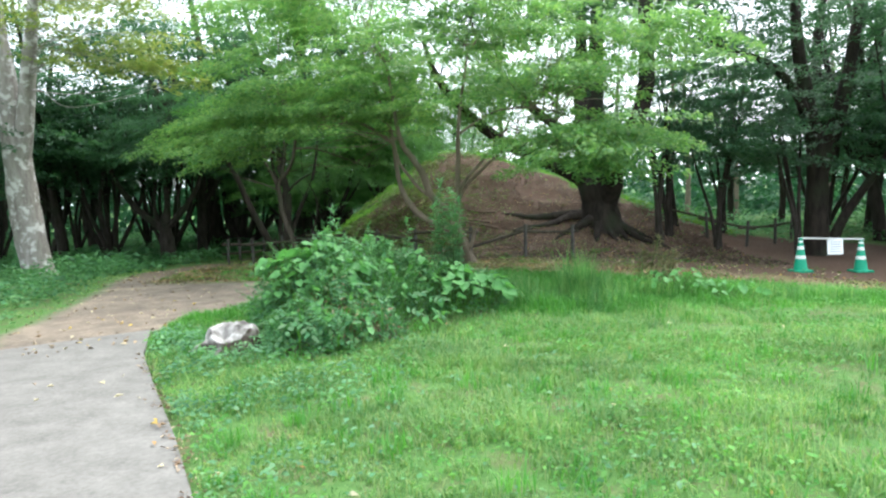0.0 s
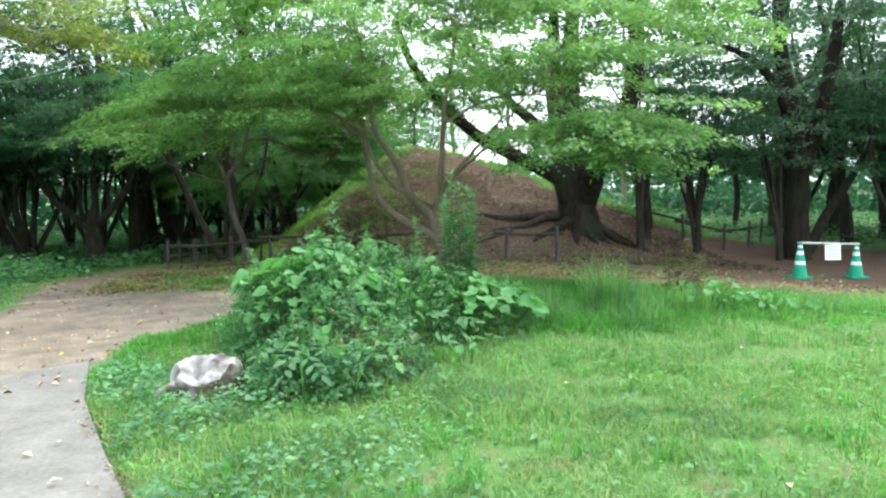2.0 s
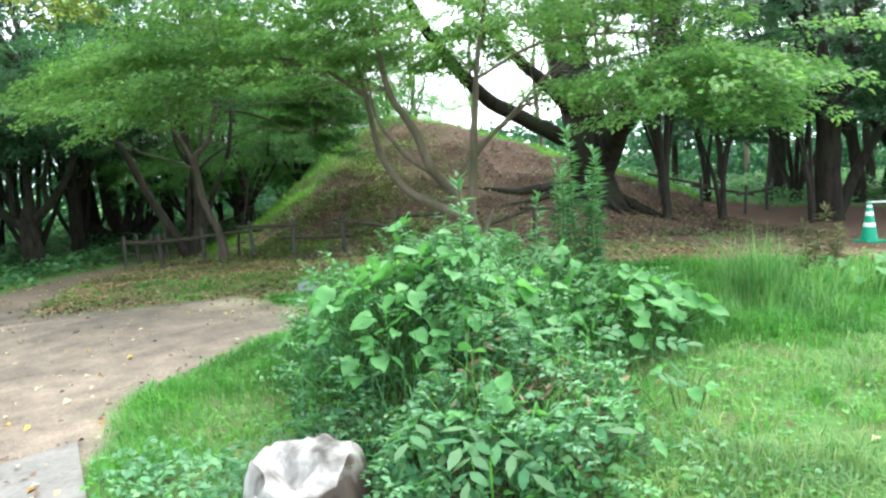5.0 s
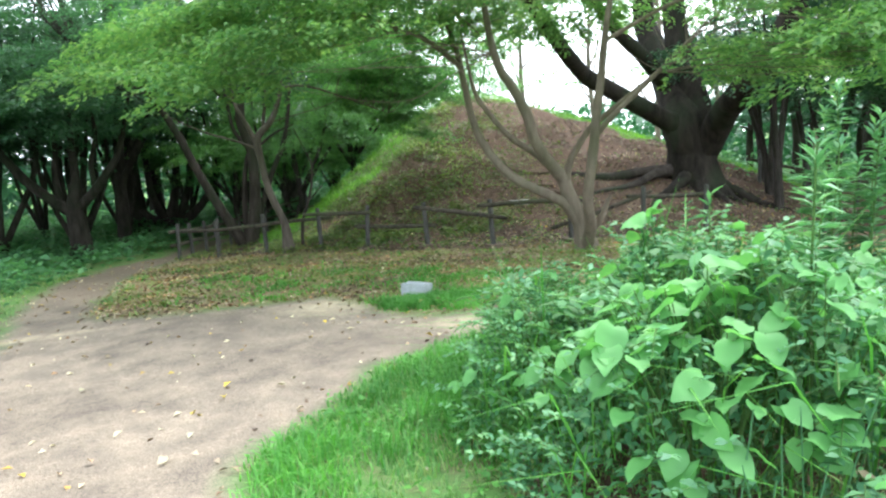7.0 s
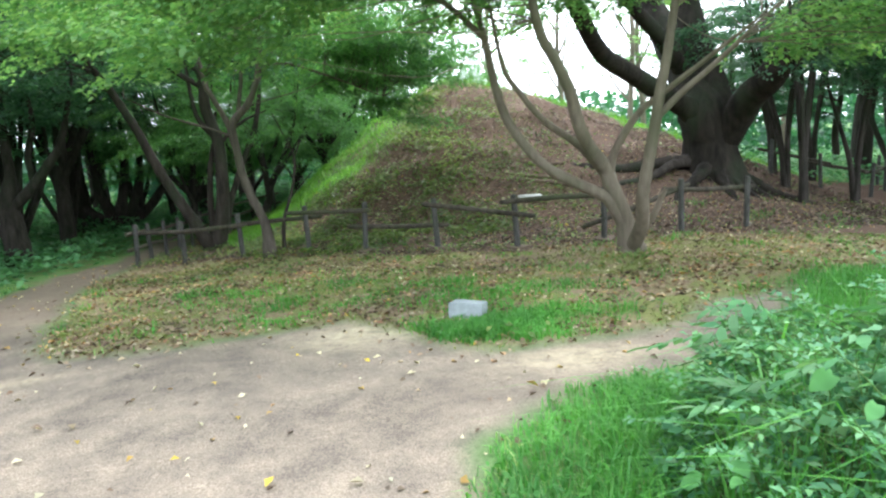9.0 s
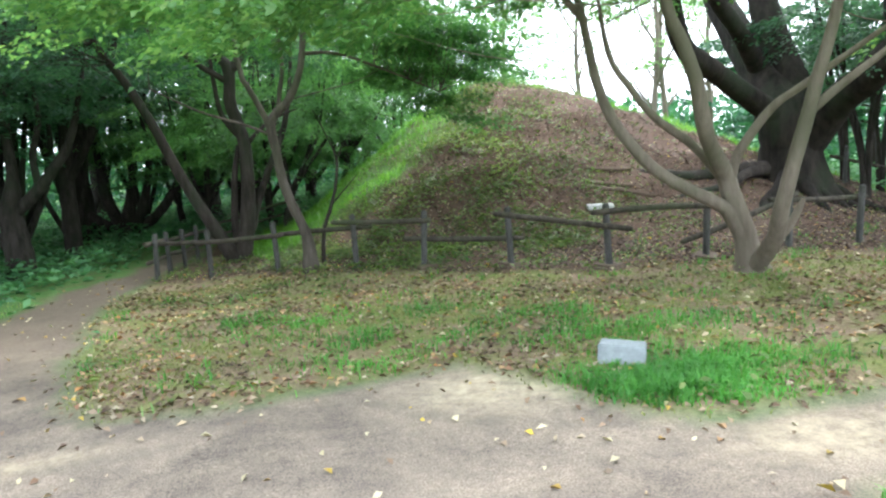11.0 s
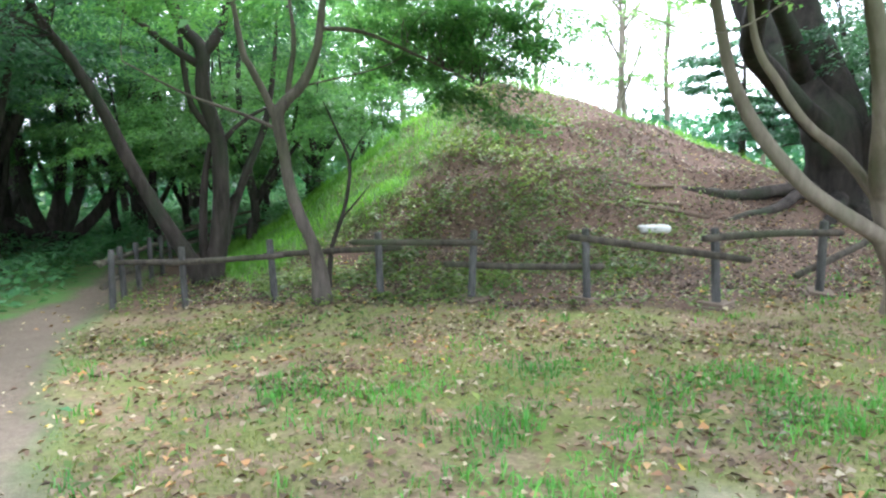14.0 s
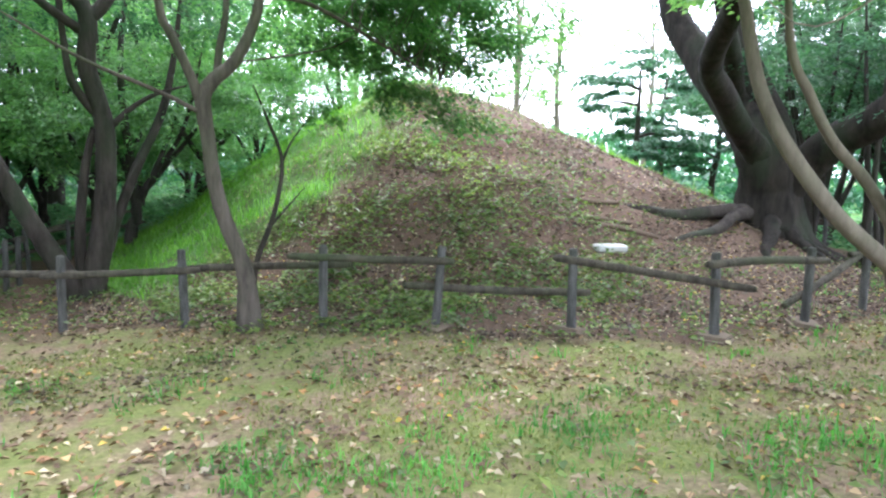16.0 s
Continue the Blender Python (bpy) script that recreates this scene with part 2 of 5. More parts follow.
    F = np.stack([a + j, a + jn, a + sides + jn, a + sides + j], -1).reshape(-1, 4)
    return V.reshape(-1, 3), F


def join(list_vf):
    vs, fs, o = [], [], 0
    for v, f in list_vf:
        vs.append(v)
        fs.append(f + o)
        o += len(v)
    return np.vstack(vs), np.vstack(fs)


# ---------------------------------------------------------------- lie of the land
MOUND = (0.22, 22.64)


def mound_r(x, y):
    """Distance from the mound's top, drawn out to the right and to the back as its foot is."""
    dx, dy = x - MOUND[0], y - MOUND[1]
    return np.hypot(dx * np.where(dx < 0, 1.14, 0.485), dy * np.where(dy < 0, 0.914, 0.625))


def height(x, y):
    x, y = np.asarray(x, float), np.asarray(y, float)
    h = np.interp(mound_r(x, y), [0, 0.4, 0.88, 1.76, 2.64, 3.52, 4.4, 5.28, 6.16, 7.04], [2.9, 2.8, 2.56, 2.07, 1.55, 1.06, 0.5, 0.15, 0.02, 0])
    left = -0.055 * np.clip(y - 12.5, 0, 11) * np.clip((-x - 1.5) / 4, 0, 1)
    right = -0.07 * np.clip(x - 1.5, 0, 7) * np.clip((y - 5) / 5, 0, 1)
    mid = -0.025 * np.clip(y - 12, 0, 4) * np.clip(1 - np.abs(x + 1) / 4, 0, 1)
    root = 0.3 * np.exp(-((x - 4.0) ** 2 + (y - 17.6) ** 2) / 1.6)
    wave = 0.02 * np.sin(x * 1.7 + 0.6 * y) * np.sin(y * 1.3 - 0.4 * x)
    lump = 0.03 * (np.sin(x * 4.1 + 1.3 * np.sin(y * 3.1)) + np.sin(y * 5.3 + 1.1 * np.sin(x * 2.7))) * np.clip((5.6 - mound_r(x, y)) / 1.2, 0, 1)
    return h + left + right + mid + root + lump + wave * np.clip(y / 6, 0, 1)


def inside(x, y, poly):
    """Signed distance to a polygon's outline, positive inside."""
    x, y = np.asarray(x, float), np.asarray(y, float)
    d = np.full(x.shape, 1e9)
    odd = np.zeros(x.shape, bool)
    for (ax, ay), (bx, by) in zip(poly, poly[1:] + poly[:1]):
        ex, ey = bx - ax, by - ay
        t = np.clip(((x - ax) * ex + (y - ay) * ey) / (ex * ex + ey * ey), 0, 1)
        d = np.minimum(d, np.hypot(x - ax - t * ex, y - ay - t * ey))
        odd ^= ((ay > y) != (by > y)) & (x < ex * (y - ay) / (ey if ey else 1e-9) + ax)
    return np.where(odd, d, -d)


def soft_noise(x, y, s, seed=0.0):
    """A cheap smooth field from 0 to 1 for patches on the ground."""
    a = np.sin(x * s + 1.7 * np.sin(y * s * 0.8 + seed) + seed * 2.1)
    b = np.sin(y * s * 1.1 + 1.3 * np.sin(x * s * 0.7 + seed * 1.3))
    c = np.sin((x + y) * s * 2.3 + seed * 3) * np.sin((x - y) * s * 1.9 + seed)
    return np.clip(0.5 + 0.2 * (a + b) + 0.18 * c, 0, 1)


CONCRETE = [(-3.46, 7.72), (-3.0, 6.5), (-2.46, 5.45), (-1.74, 4.11), (-1.32, 3.27), (0.4, -0.2), (1.9, -3.2), (0.2, -4.1), (-1.5, -0.9), (-3.1, 2.4), (-4.2, 4.9), (-5.0, 6.7)]
DIRT = [(-3.3, 7.4), (-3.45, 8.4), (-3.1, 9.0), (-2.6, 9.75), (-2.1, 10.25), (-1.1, 10.35), (0.2, 11.2), (0.6, 11.6), (-0.2, 11.5), (-1.1, 11.1), (-2.19, 11.1), (-2.5, 11.4), (-2.87, 12.16), (-3.1, 12.4), (-4.26, 12.25), (-5.3, 12.08), (-5.79, 13.46), (-6.16, 15.27), (-6.47, 17.7), (-6.35, 19.1),
        (-6.4, 21), (-6.2, 25), (-7.0, 25), (-7.0, 21), (-7.5, 18.8), (-7.4, 16.4), (-7.05, 14.8), (-6.03, 11.64), (-5.45, 9.09), (-5.2, 7.63), (-4.6, 6.3)]
LITTER = [(-5.3, 12.08), (-5.79, 13.46), (-6.16, 15.27), (-6.47, 17.7), (-6.3, 19.1), (-6.4, 21), (-6, 26), (1, 28), (7, 27), (12, 20), (16, 14), (16, 9.5), (7.0, 10.8), (4.2, 12.0), (1.0, 12.2), (0.2, 11.3), (-0.3, 11.2),
          (-1.1, 11.0), (-2.19, 11.0), (-2.6, 11.4), (-2.9, 12.1), (-3.1, 12.3), (-4.3, 12.2)]
TALL = [(-2.9, 8.6), (-2.2, 8.0), (0.6, 7.9), (1.5, 7.6), (2.6, 8.0), (5, 8.7), (8, 8.0), (13, 7), (13, 9.3), (7, 10.6), (4, 11.8), (1, 12.1), (-1, 10.4), (-2.2, 10.1)]


MULCHED = [(-6.4, 19.1), (-5.36, 18.6), (-4.36, 17.95), (-3.3, 17.1), (-2.5, 16.45), (-1.54, 15.75), (-0.6, 15.0), (0.63, 14.95), (1.9, 14.9), (4, 14.3), (7, 12.4), (16, 10.8), (16, 28), (-6.2, 28)]


def mulched(x, y):
    """Where dark leaf mulch covers the soil: the mound, its foot inside the fence and the shade beyond."""
    return np.clip(0.5 + (inside(x, y, MULCHED) + 0.5 * (soft_noise(x, y, 3.7, 8) - 0.5)) / 0.45, 0, 1)


def mound_green(x, y):
    """Where the mound is grassed: its left flank, its crest and its back."""
    dx, dy = x - MOUND[0], y - MOUND[1]
    edge = 1.1 * (soft_noise(x, y, 2.3, 3) - 0.5) + 0.5 * (soft_noise(x, y, 6.1, 5) - 0.5)
    flank = np.clip((-dx - 2.5 - 0.35 * dy + edge) / 0.6, 0, 1) * np.clip((dy + 2.4 + edge) / 0.6, 0, 1)
    shoulder = 0.75 * np.clip((-dx - 0.55 - 0.2 * dy + edge) / 0.9, 0, 1) * np.clip((dy + 1.75 + edge - 0.3 * dx) / 0.7, 0, 1)
    crest = np.clip((dy + 0.35 + 0.3 * np.clip(dx - 1.0, 0, 6) + edge) / 0.4, 0, 1)
    return np.clip(np.maximum(np.maximum(flank, crest), shoulder), 0, 1) * (mound_r(x, y) < 6.0)


def masks(x, y):
    dirt = np.clip(0.5 + (inside(x, y, DIRT) + 0.18 * (soft_noise(x, y, 4, 1) - 0.5)) / 0.22, 0, 1)
    conc = np.clip(0.5 + inside(x, y, CONCRETE) / 0.06, 0, 1)
    lit = np.clip(0.5 + (inside(x, y, LITTER) + 0.3 * (soft_noise(x, y, 3, 2) - 0.5)) / 0.3, 0, 1) * (1 - dirt)
    green = mound_green(x, y)
    lit = lit * (1 - green)
    sand = np.exp(-(((x + 3.0) / 0.55) ** 2 + ((y - 11.95) / 0.42) ** 2) ** 1.5) + 0.9 * np.exp(-(((x + 1.75) / 0.5) ** 2 + ((y - 10.75) / 0.22) ** 2) ** 1.5)
    sand = np.clip(sand + 0.9 * np.exp(-((y - 11.72 - 0.1 * (x + 5.2)) / 0.09) ** 2) * np.exp(-((x + 5.7) / 0.6) ** 4), 0, 1)
    return dirt, conc, lit, green, sand


# tussocks of the weed bush on the verge
BUMPS = [(-1.7, 7.35, 0.5, 0.9), (-1.3, 7.4, 0.55, 0.92), (-0.9, 7.55, 0.5, 0.84), (-1.2, 6.85, 0.55, 0.64), (-0.85, 6.85, 0.45, 0.48), (-0.35, 8.0, 0.45, 0.72), (0.1, 8.2, 0.45, 0.58), (0.4, 8.4, 0.38, 0.48),
         (-1.85, 7.75, 0.4, 0.65), (-1.3, 8.0, 0.6, 0.95), (-0.85, 8.25, 0.6, 0.95), (-1.85, 7.05, 0.35, 0.36), (-1.45, 6.5, 0.4, 0.3), (-1.0, 6.4, 0.4, 0.34), (-1.85, 8.4, 0.5, 0.7), (-1.65, 8.95, 0.55, 0.6), (-1.0, 8.8, 0.6, 0.8)]


def bush_top(x, y):
    """Height of the weed mass above the ground: the tallest of its overlapping tussocks."""
    t = np.zeros(np.shape(x))
    for bx, by, r, h in BUMPS:
        d = np.hypot(x - bx, y - by) / r
        t = np.maximum(t, h * np.clip(1 - d ** 2, 0, 1) ** 0.7)
    return t * (0.72 + 0.5 * soft_noise(x, y, 6.5, 5))


def ground_sheet():
    fine = np.concatenate([-np.geomspace(13, 600, 40)[::-1], np.arange(-12.9, 14.9, 0.11), np.geomspace(15, 600, 40)])
    deep = np.concatenate([-np.geomspace(4, 600, 40)[::-1], np.arange(-3.9, 27.9, 0.11), np.geomspace(28, 600, 40)])
    X, Y = np.meshgrid(fine, deep)
    rng = np.random.default_rng(5)
    near = (np.abs(X) < 13) & (Y > 0) & (Y < 28)
    dirt, conc, lit, green, sand = masks(X, Y)
    Z = height(X, Y) + near * rng.normal(0, 0.006, X.shape) * (1 - dirt * 0.7) - 0.05 * conc
    h, w = X.shape
    V = np.stack([X, Y, Z], -1).reshape(-1, 3)
    i = (np.arange(h - 1)[:, None] * w + np.arange(w - 1)[None]).ravel()
    F = np.stack([i, i + 1, i + w + 1, i + w], 1)
    ob = raw("ground", V, F, M_ground, None, "park ground of trodden soil, moss and leaf litter", True)
    # The weed bush's shade goes into the ground colour as dark bare soil.
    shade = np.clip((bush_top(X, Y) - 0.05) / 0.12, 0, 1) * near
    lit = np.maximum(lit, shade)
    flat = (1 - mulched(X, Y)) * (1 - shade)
    # The last mask puts the woods' shade into the far left path's colour.
    for nm, val in (("dirt", dirt), ("litter", lit), ("sand", sand), ("flat", flat), ("wood_shade", np.clip((Y - 12.6) / 2.5, 0, 1) * (X < -4.5))):
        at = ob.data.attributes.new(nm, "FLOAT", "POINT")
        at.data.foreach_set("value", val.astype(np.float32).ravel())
    return tagged(ob, category="ground", kind="structure")


def ground_material():
    m, nt, out = mat("park_ground")

    def attr(nm):
        a = nt.nodes.new("ShaderNodeAttribute")
        a.attribute_name = nm
        return a.outputs["Fac"]
    fine = noise_node(nt, 26, 9, 0.7)
    mid = noise_node(nt, 3.2, 6, 0.6)
    big = noise_node(nt, 0.8, 4, 0.55)
    soil = ramp(nt, fine, [(0.3, (0.09, 0.075, 0.04)), (0.7, (0.2, 0.17, 0.1))])
    turf = ramp(nt, fine, [(0.3, (0.055, 0.13, 0.034)), (0.7, (0.12, 0.22, 0.062))])
    grass = mixc(nt, ramp(nt, mid, [(0.48, (0, 0, 0)), (0.68, (0.8, 0.8, 0.8))]), turf, soil)
    trod = mixc(nt, 0.5, ramp(nt, fine, [(0.3, (0.14, 0.112, 0.085)), (0.7, (0.29, 0.24, 0.19))]), ramp(nt, big, [(0.35, (0.165, 0.138, 0.11)), (0.65, (0.29, 0.24, 0.185))]))
    sandc = ramp(nt, fine, [(0.3, (0.36, 0.29, 0.19)), (0.7, (0.55, 0.46, 0.32))])
    grit = noise_node(nt, 110, 3, 0.6)
    trod = mixc(nt, 0.5, trod, ramp(nt, grit, [(0.36, (0.3, 0.28, 0.26)), (0.5, (1, 1, 1)), (0.64, (1.7, 1.66, 1.6))]), "MULTIPLY")
    trod = mixc(nt, 0.8, trod, ramp(nt, mid, [(0.35, (0.7, 0.7, 0.72)), (0.65, (1.15, 1.13, 1.1))]), "MULTIPLY")
    patchy = mixc(nt, 1.0, attr("sand"), ramp(nt, noise_node(nt, 7, 7, 0.7), [(0.38, (0.25, 0.25, 0.25)), (0.6, (1, 1, 1))]), "MULTIPLY")
    trod = mixc(nt, patchy, trod, sandc)
    # Browner soil for the far path, with the woods' shade coloured in.
    shaded_earth = ramp(nt, fine, [(0.3, (0.075, 0.058, 0.042)), (0.7, (0.17, 0.135, 0.1))])
    trod = mixc(nt, mixc(nt, 1.0, attr("wood_shade"), (0.75, 0.75, 0.75), "MULTIPLY"), trod, shaded_earth)
    bare = ramp(nt, fine, [(0.28, (0.05, 0.034, 0.025)), (0.55, (0.115, 0.074, 0.052)), (0.8, (0.19, 0.135, 0.1))])
    tan = ramp(nt, fine, [(0.28, (0.1, 0.071, 0.048)), (0.55, (0.25, 0.175, 0.12)), (0.8, (0.44, 0.33, 0.235))])
    moss = ramp(nt, fine, [(0.3, (0.09, 0.115, 0.035)), (0.7, (0.22, 0.235, 0.075))])
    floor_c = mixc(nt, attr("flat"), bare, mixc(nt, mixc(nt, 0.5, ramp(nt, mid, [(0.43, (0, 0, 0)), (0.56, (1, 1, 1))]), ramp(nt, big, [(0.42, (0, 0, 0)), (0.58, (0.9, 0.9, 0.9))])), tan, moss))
    # This mask also holds the shade coloured in under the weed bush.
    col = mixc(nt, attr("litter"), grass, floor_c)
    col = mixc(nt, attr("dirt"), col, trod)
    principled(nt, out, col, 0.95, bump(nt, fine, 0.6, 0.02), 0.12)
    return m


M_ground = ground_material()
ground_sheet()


def concrete_path():
    bm = bmesh.new()
    top = [bm.verts.new((x, y, 0.025)) for x, y in CONCRETE]
    f = bm.faces.new(top)
    f.normal_update()
    if f.normal.z < 0:
        f.normal_flip()
    r = bmesh.ops.extrude_face_region(bm, geom=[f])
    for v in r["geom"]:
        if isinstance(v, bmesh.types.BMVert):
            v.co.z = -0.15
    bmesh.ops.recalc_face_normals(bm, faces=bm.faces)
    ob = part("pavement", bm, M_concrete, None, "worn grey concrete footpath with a straight broken edge")
    tagged(ob, category="footpath", kind="structure")


concrete_path()


# ---------------------------------------------------------------- trees
def sprays(rng, centers, size, per, leaf, up_tilt=0.3, droop=0.25, out_from=None, flat=0.04):
    """Fans of leaves, lying flat as maples hold them: arrays for leaf_quads."""
    k = len(centers)
    if out_from is None:
        a = rng.uniform(0, 2 * np.pi, k)
    else:
        a = np.arctan2(centers[:, 1] - out_from[1], centers[:, 0] - out_from[0]) + rng.normal(0, 0.7, k)
    sz = size * rng.uniform(0.6, 1.3, k)
    u = np.sqrt(rng.uniform(0, 1, (k, per)))
    twig = rng.integers(0, 9, (k, per))
    b = (np.take_along_axis(rng.uniform(-1.0, 1.0, (k, 9)), twig, 1) + rng.normal(0, 0.06, (k, per))) * (1.1 - 0.4 * u)
    A = a[:, None] + b
    rad = u * sz[:, None]
    tilt = rng.normal(-0.1, 0.1, k)[:, None]
    x = centers[:, 0:1] + np.cos(A) * rad
    y = centers[:, 1:2] + np.sin(A) * rad
    z = centers[:, 2:3] + rad * tilt - droop * rad ** 2 / np.maximum(sz[:, None], 0.1) + rng.normal(0, flat, (k, per))
    c = np.stack([x, y, z], -1).reshape(-1, 3)
    n_all = k * per
    da = A.ravel() + rng.normal(0, 0.8, n_all)
    d = unit(np.stack([np.cos(da), np.sin(da), rng.normal(-0.25, 0.25, n_all)], 1))
    n = unit(np.stack([rng.normal(0, up_tilt, n_all), rng.normal(0, up_tilt, n_all), np.ones(n_all)], 1))
    L = leaf * rng.uniform(0.6, 1.3, n_all)
    return leaf_quads(c, d, n, L, L * rng.uniform(0.45, 0.75, n_all) * (1.3 if leaf > 0.09 else 1.0))


def in_zone(rng, zone, n):
    """Places in an ellipsoid, more of them near its skin, gathered in layers."""
    cx, cy, cz, rx, ry, rz = zone
    v = unit(rng.normal(0, 1, (n, 3))) * (rng.uniform(0, 1, (n, 1)) ** 0.45)
    p = np.array([cx, cy, cz]) + v * np.array([rx, ry, rz])
    step = 0.42 if rz < 1.0 else 0.6
    p[:, 2] = np.round((p[:, 2] + 0.15 * np.sin(p[:, 0] * 1.3 + p[:, 1])) / step) * step + rng.normal(0, 0.05, n)
    return p


def twig_set(rng, limb_pts, targets, r0, frac, sides=4):
    """Thin branches that run from the limbs to the leaf fans."""
    out = []
    pick = rng.choice(len(targets), max(1, int(len(targets) * frac)), replace=False)
    for i in pick:
        t = targets[i]
        low = limb_pts[limb_pts[:, 2] < t[2] + 0.3]
        if not len(low):
            low = limb_pts
        s = low[np.argmin(np.linalg.norm(low - t, axis=1))]
        ln = np.linalg.norm(t - s)
        if ln < 0.25 or ln > 5.5:
            continue
        mid = (s + t) / 2 + rng.normal(0, 0.1, 3) * ln + np.array([0, 0, 0.1 * ln])
        out.append(tube([s, s * 0.6 + mid * 0.4 + rng.normal(0, 0.03, 3) * ln, mid, t], np.array([1, 0.75, 0.5, 0.2]) * r0 * (0.5 + 0.25 * ln), sides))
    return out


def densify(limbs):
    pts = []
    for p, _ in limbs:
        p = np.asarray(p, float)
        t = np.linspace(0, len(p) - 1, len(p) * 6)
        pts.append(np.stack([np.interp(t, np.arange(len(p)), p[:, k]) for k in range(3)], 1))
    return np.vstack(pts)


def tree(name, label, base, limbs, zones, bark, leaf_mat, seed, leaf=0.07, size=0.7, per=50, twig=0.5, twig_r=0.012, sides=12, rough=0.03, group="", flutes=0, flute=0.0, category="tree", crown_from=1.5, tilt=0.3):
    """A tree at its base: trunk and limbs given in metres from the base, a crown of leaf fans in zones."""
    rng = np.random.default_rng(seed)
    root = tagged(new(name), label, category, group)
    root.location = base
    for i, (p, r) in enumerate(limbs):
        v, f = tube(p, r, sides if i == 0 else max(7, sides - 3), rng, rough, flutes if i == 0 else 0, flute)
        raw("trunk" if i == 0 else "limb", v, f, bark, root, "", True)
    pts = densify(limbs)
    pts = pts[pts[:, 2] > min(crown_from, pts[:, 2].max() * 0.5)]
    allc = np.vstack([in_zone(rng, z[:6], z[6]) for z in zones])
    axis = np.mean([p[0][-1][:2] for p in limbs], axis=0) * 0.3
    tw = twig_set(rng, pts, allc, twig_r, twig)
    if tw:
        v, f = join(tw)
        tagged(raw("twig_mass", v, f, bark, root, "", True), kind="stuff")
    v, f = sprays(rng, allc, size, per, leaf, tilt, 0.14, axis)
    raw("crown", v, f, leaf_mat, root)
    return root


def at(x, y, sink=0.05):
    return (x, y, float(height(x, y)) - sink)


# the great dark tree at the foot of the mound
BIG = (4.32, 18.15)
tree("great_tree", "old dark furrowed tree with several heavy limbs at the mound's foot", at(*BIG, 0.15),
     [([(0.0, 0, -0.2), (0, 0, 0.25), (-0.08, 0, 0.8), (-0.22, 0.0, 1.35), (-0.14, 0.7, 2.15), (-0.06, 1.6, 3.15), (0.0, 2.2, 4.1), (0.2, 2.8, 7)], [0.85, 0.55, 0.43, 0.39, 0.31, 0.27, 0.23, 0.12]),
      ([(0.05, 0, 0.9), (0.12, 0.1, 1.6), (0.12, 0.5, 2.4), (0.15, 1.0, 3.5), (0.3, 1.4, 5.5), (0.5, 1.5, 8)], [0.38, 0.32, 0.28, 0.24, 0.2, 0.12]),
      ([(0.15, -0.05, 0.7), (0.2, -0.5, 1.25), (0.15, -0.9, 1.55), (0.08, -1.45, 1.8), (0.15, -1.95, 2.25), (0.4, -2.35, 2.85), (0.5, -2.6, 3.8), (0.4, -2.8, 5.5), (0.3, -2.8, 8)], [0.3, 0.28, 0.26, 0.24, 0.22, 0.2, 0.18, 0.15, 0.08]),
      ([(-0.1, 0.0, 1.05), (-0.5, -0.08, 1.38), (-0.97, -0.15, 1.64), (-2.0, -0.55, 2.1), (-2.64, -0.85, 2.4), (-3.58, -1.95, 3.0), (-4.3, -2.5, 3.8), (-4.6, -2.8, 4.6)], [0.24, 0.21, 0.18, 0.16, 0.145, 0.12, 0.09, 0.04]),
      ([(-0.15, 0.6, 2.0), (-0.5, 0.4, 2.35), (-1.0, 0.1, 2.75), (-1.8, -0.3, 3.3), (-2.7, -0.8, 4.2)], [0.18, 0.16, 0.14, 0.11, 0.05])],
     [(-1.5, 1.5, 7.5, 3.6, 3.0, 1.6, 130), (1.8, -0.6, 7.5, 3.2, 3.0, 1.6, 90), (2.9, -1.2, 5.0, 1.6, 1.5, 0.8, 20), (-3.2, 1.2, 5.9, 1.6, 1.4, 0.7, 40), (-1.0, 0.5, 6.2, 2.4, 2.0, 0.6, 60), (1.5, -0.5, 6.0, 2.4, 2.0, 0.7, 50)],
     M_bigbark, M_shade, 11, 0.1, 0.8, 55, 0.4, 0.014, 20, 0.02, flutes=7, flute=0.1, crown_from=3.0)

# surface roots that run from the great tree across the slope
great = bpy.data.objects["great_tree"]
for k, (dx, dy, ln, r) in enumerate([(-1.0, 0.16, 3.4, 0.11), (-1.0, -0.12, 2.9, 0.09), (-0.8, -0.6, 2.0, 0.13), (-0.35, -1.0, 1.6, 0.12), (0.1, -1.0, 1.4, 0.1), (0.5, -0.9, 1.5, 0.12), (1.0, -0.2, 1.6, 0.12), (1.0, -0.6, 2.2, 0.1)]):
    rng = np.random.default_rng(25 + k)
    d = np.array([dx, dy]) / math.hypot(dx, dy)
    pts = []
    for q in (0.0, 0.3, 0.5, 0.75, 1.0):
        w = d * ln * q + rng.normal(0, 0.07, 2) * q
        z = float(height(BIG[0] + w[0], BIG[1] + w[1])) - great.location.z
        pts.append((w[0], w[1], z + 0.3 * (1 - q) ** 2 - 0.025 - 0.08 * (q == 1.0)))
    v, f = tube(pts, [r * 1.3, r, r * 0.8, r * 0.55, r * 0.2], 9, rng, 0.12)
    raw("root", v, f, M_bigbark if k > 1 else M_bark, great, "", True)

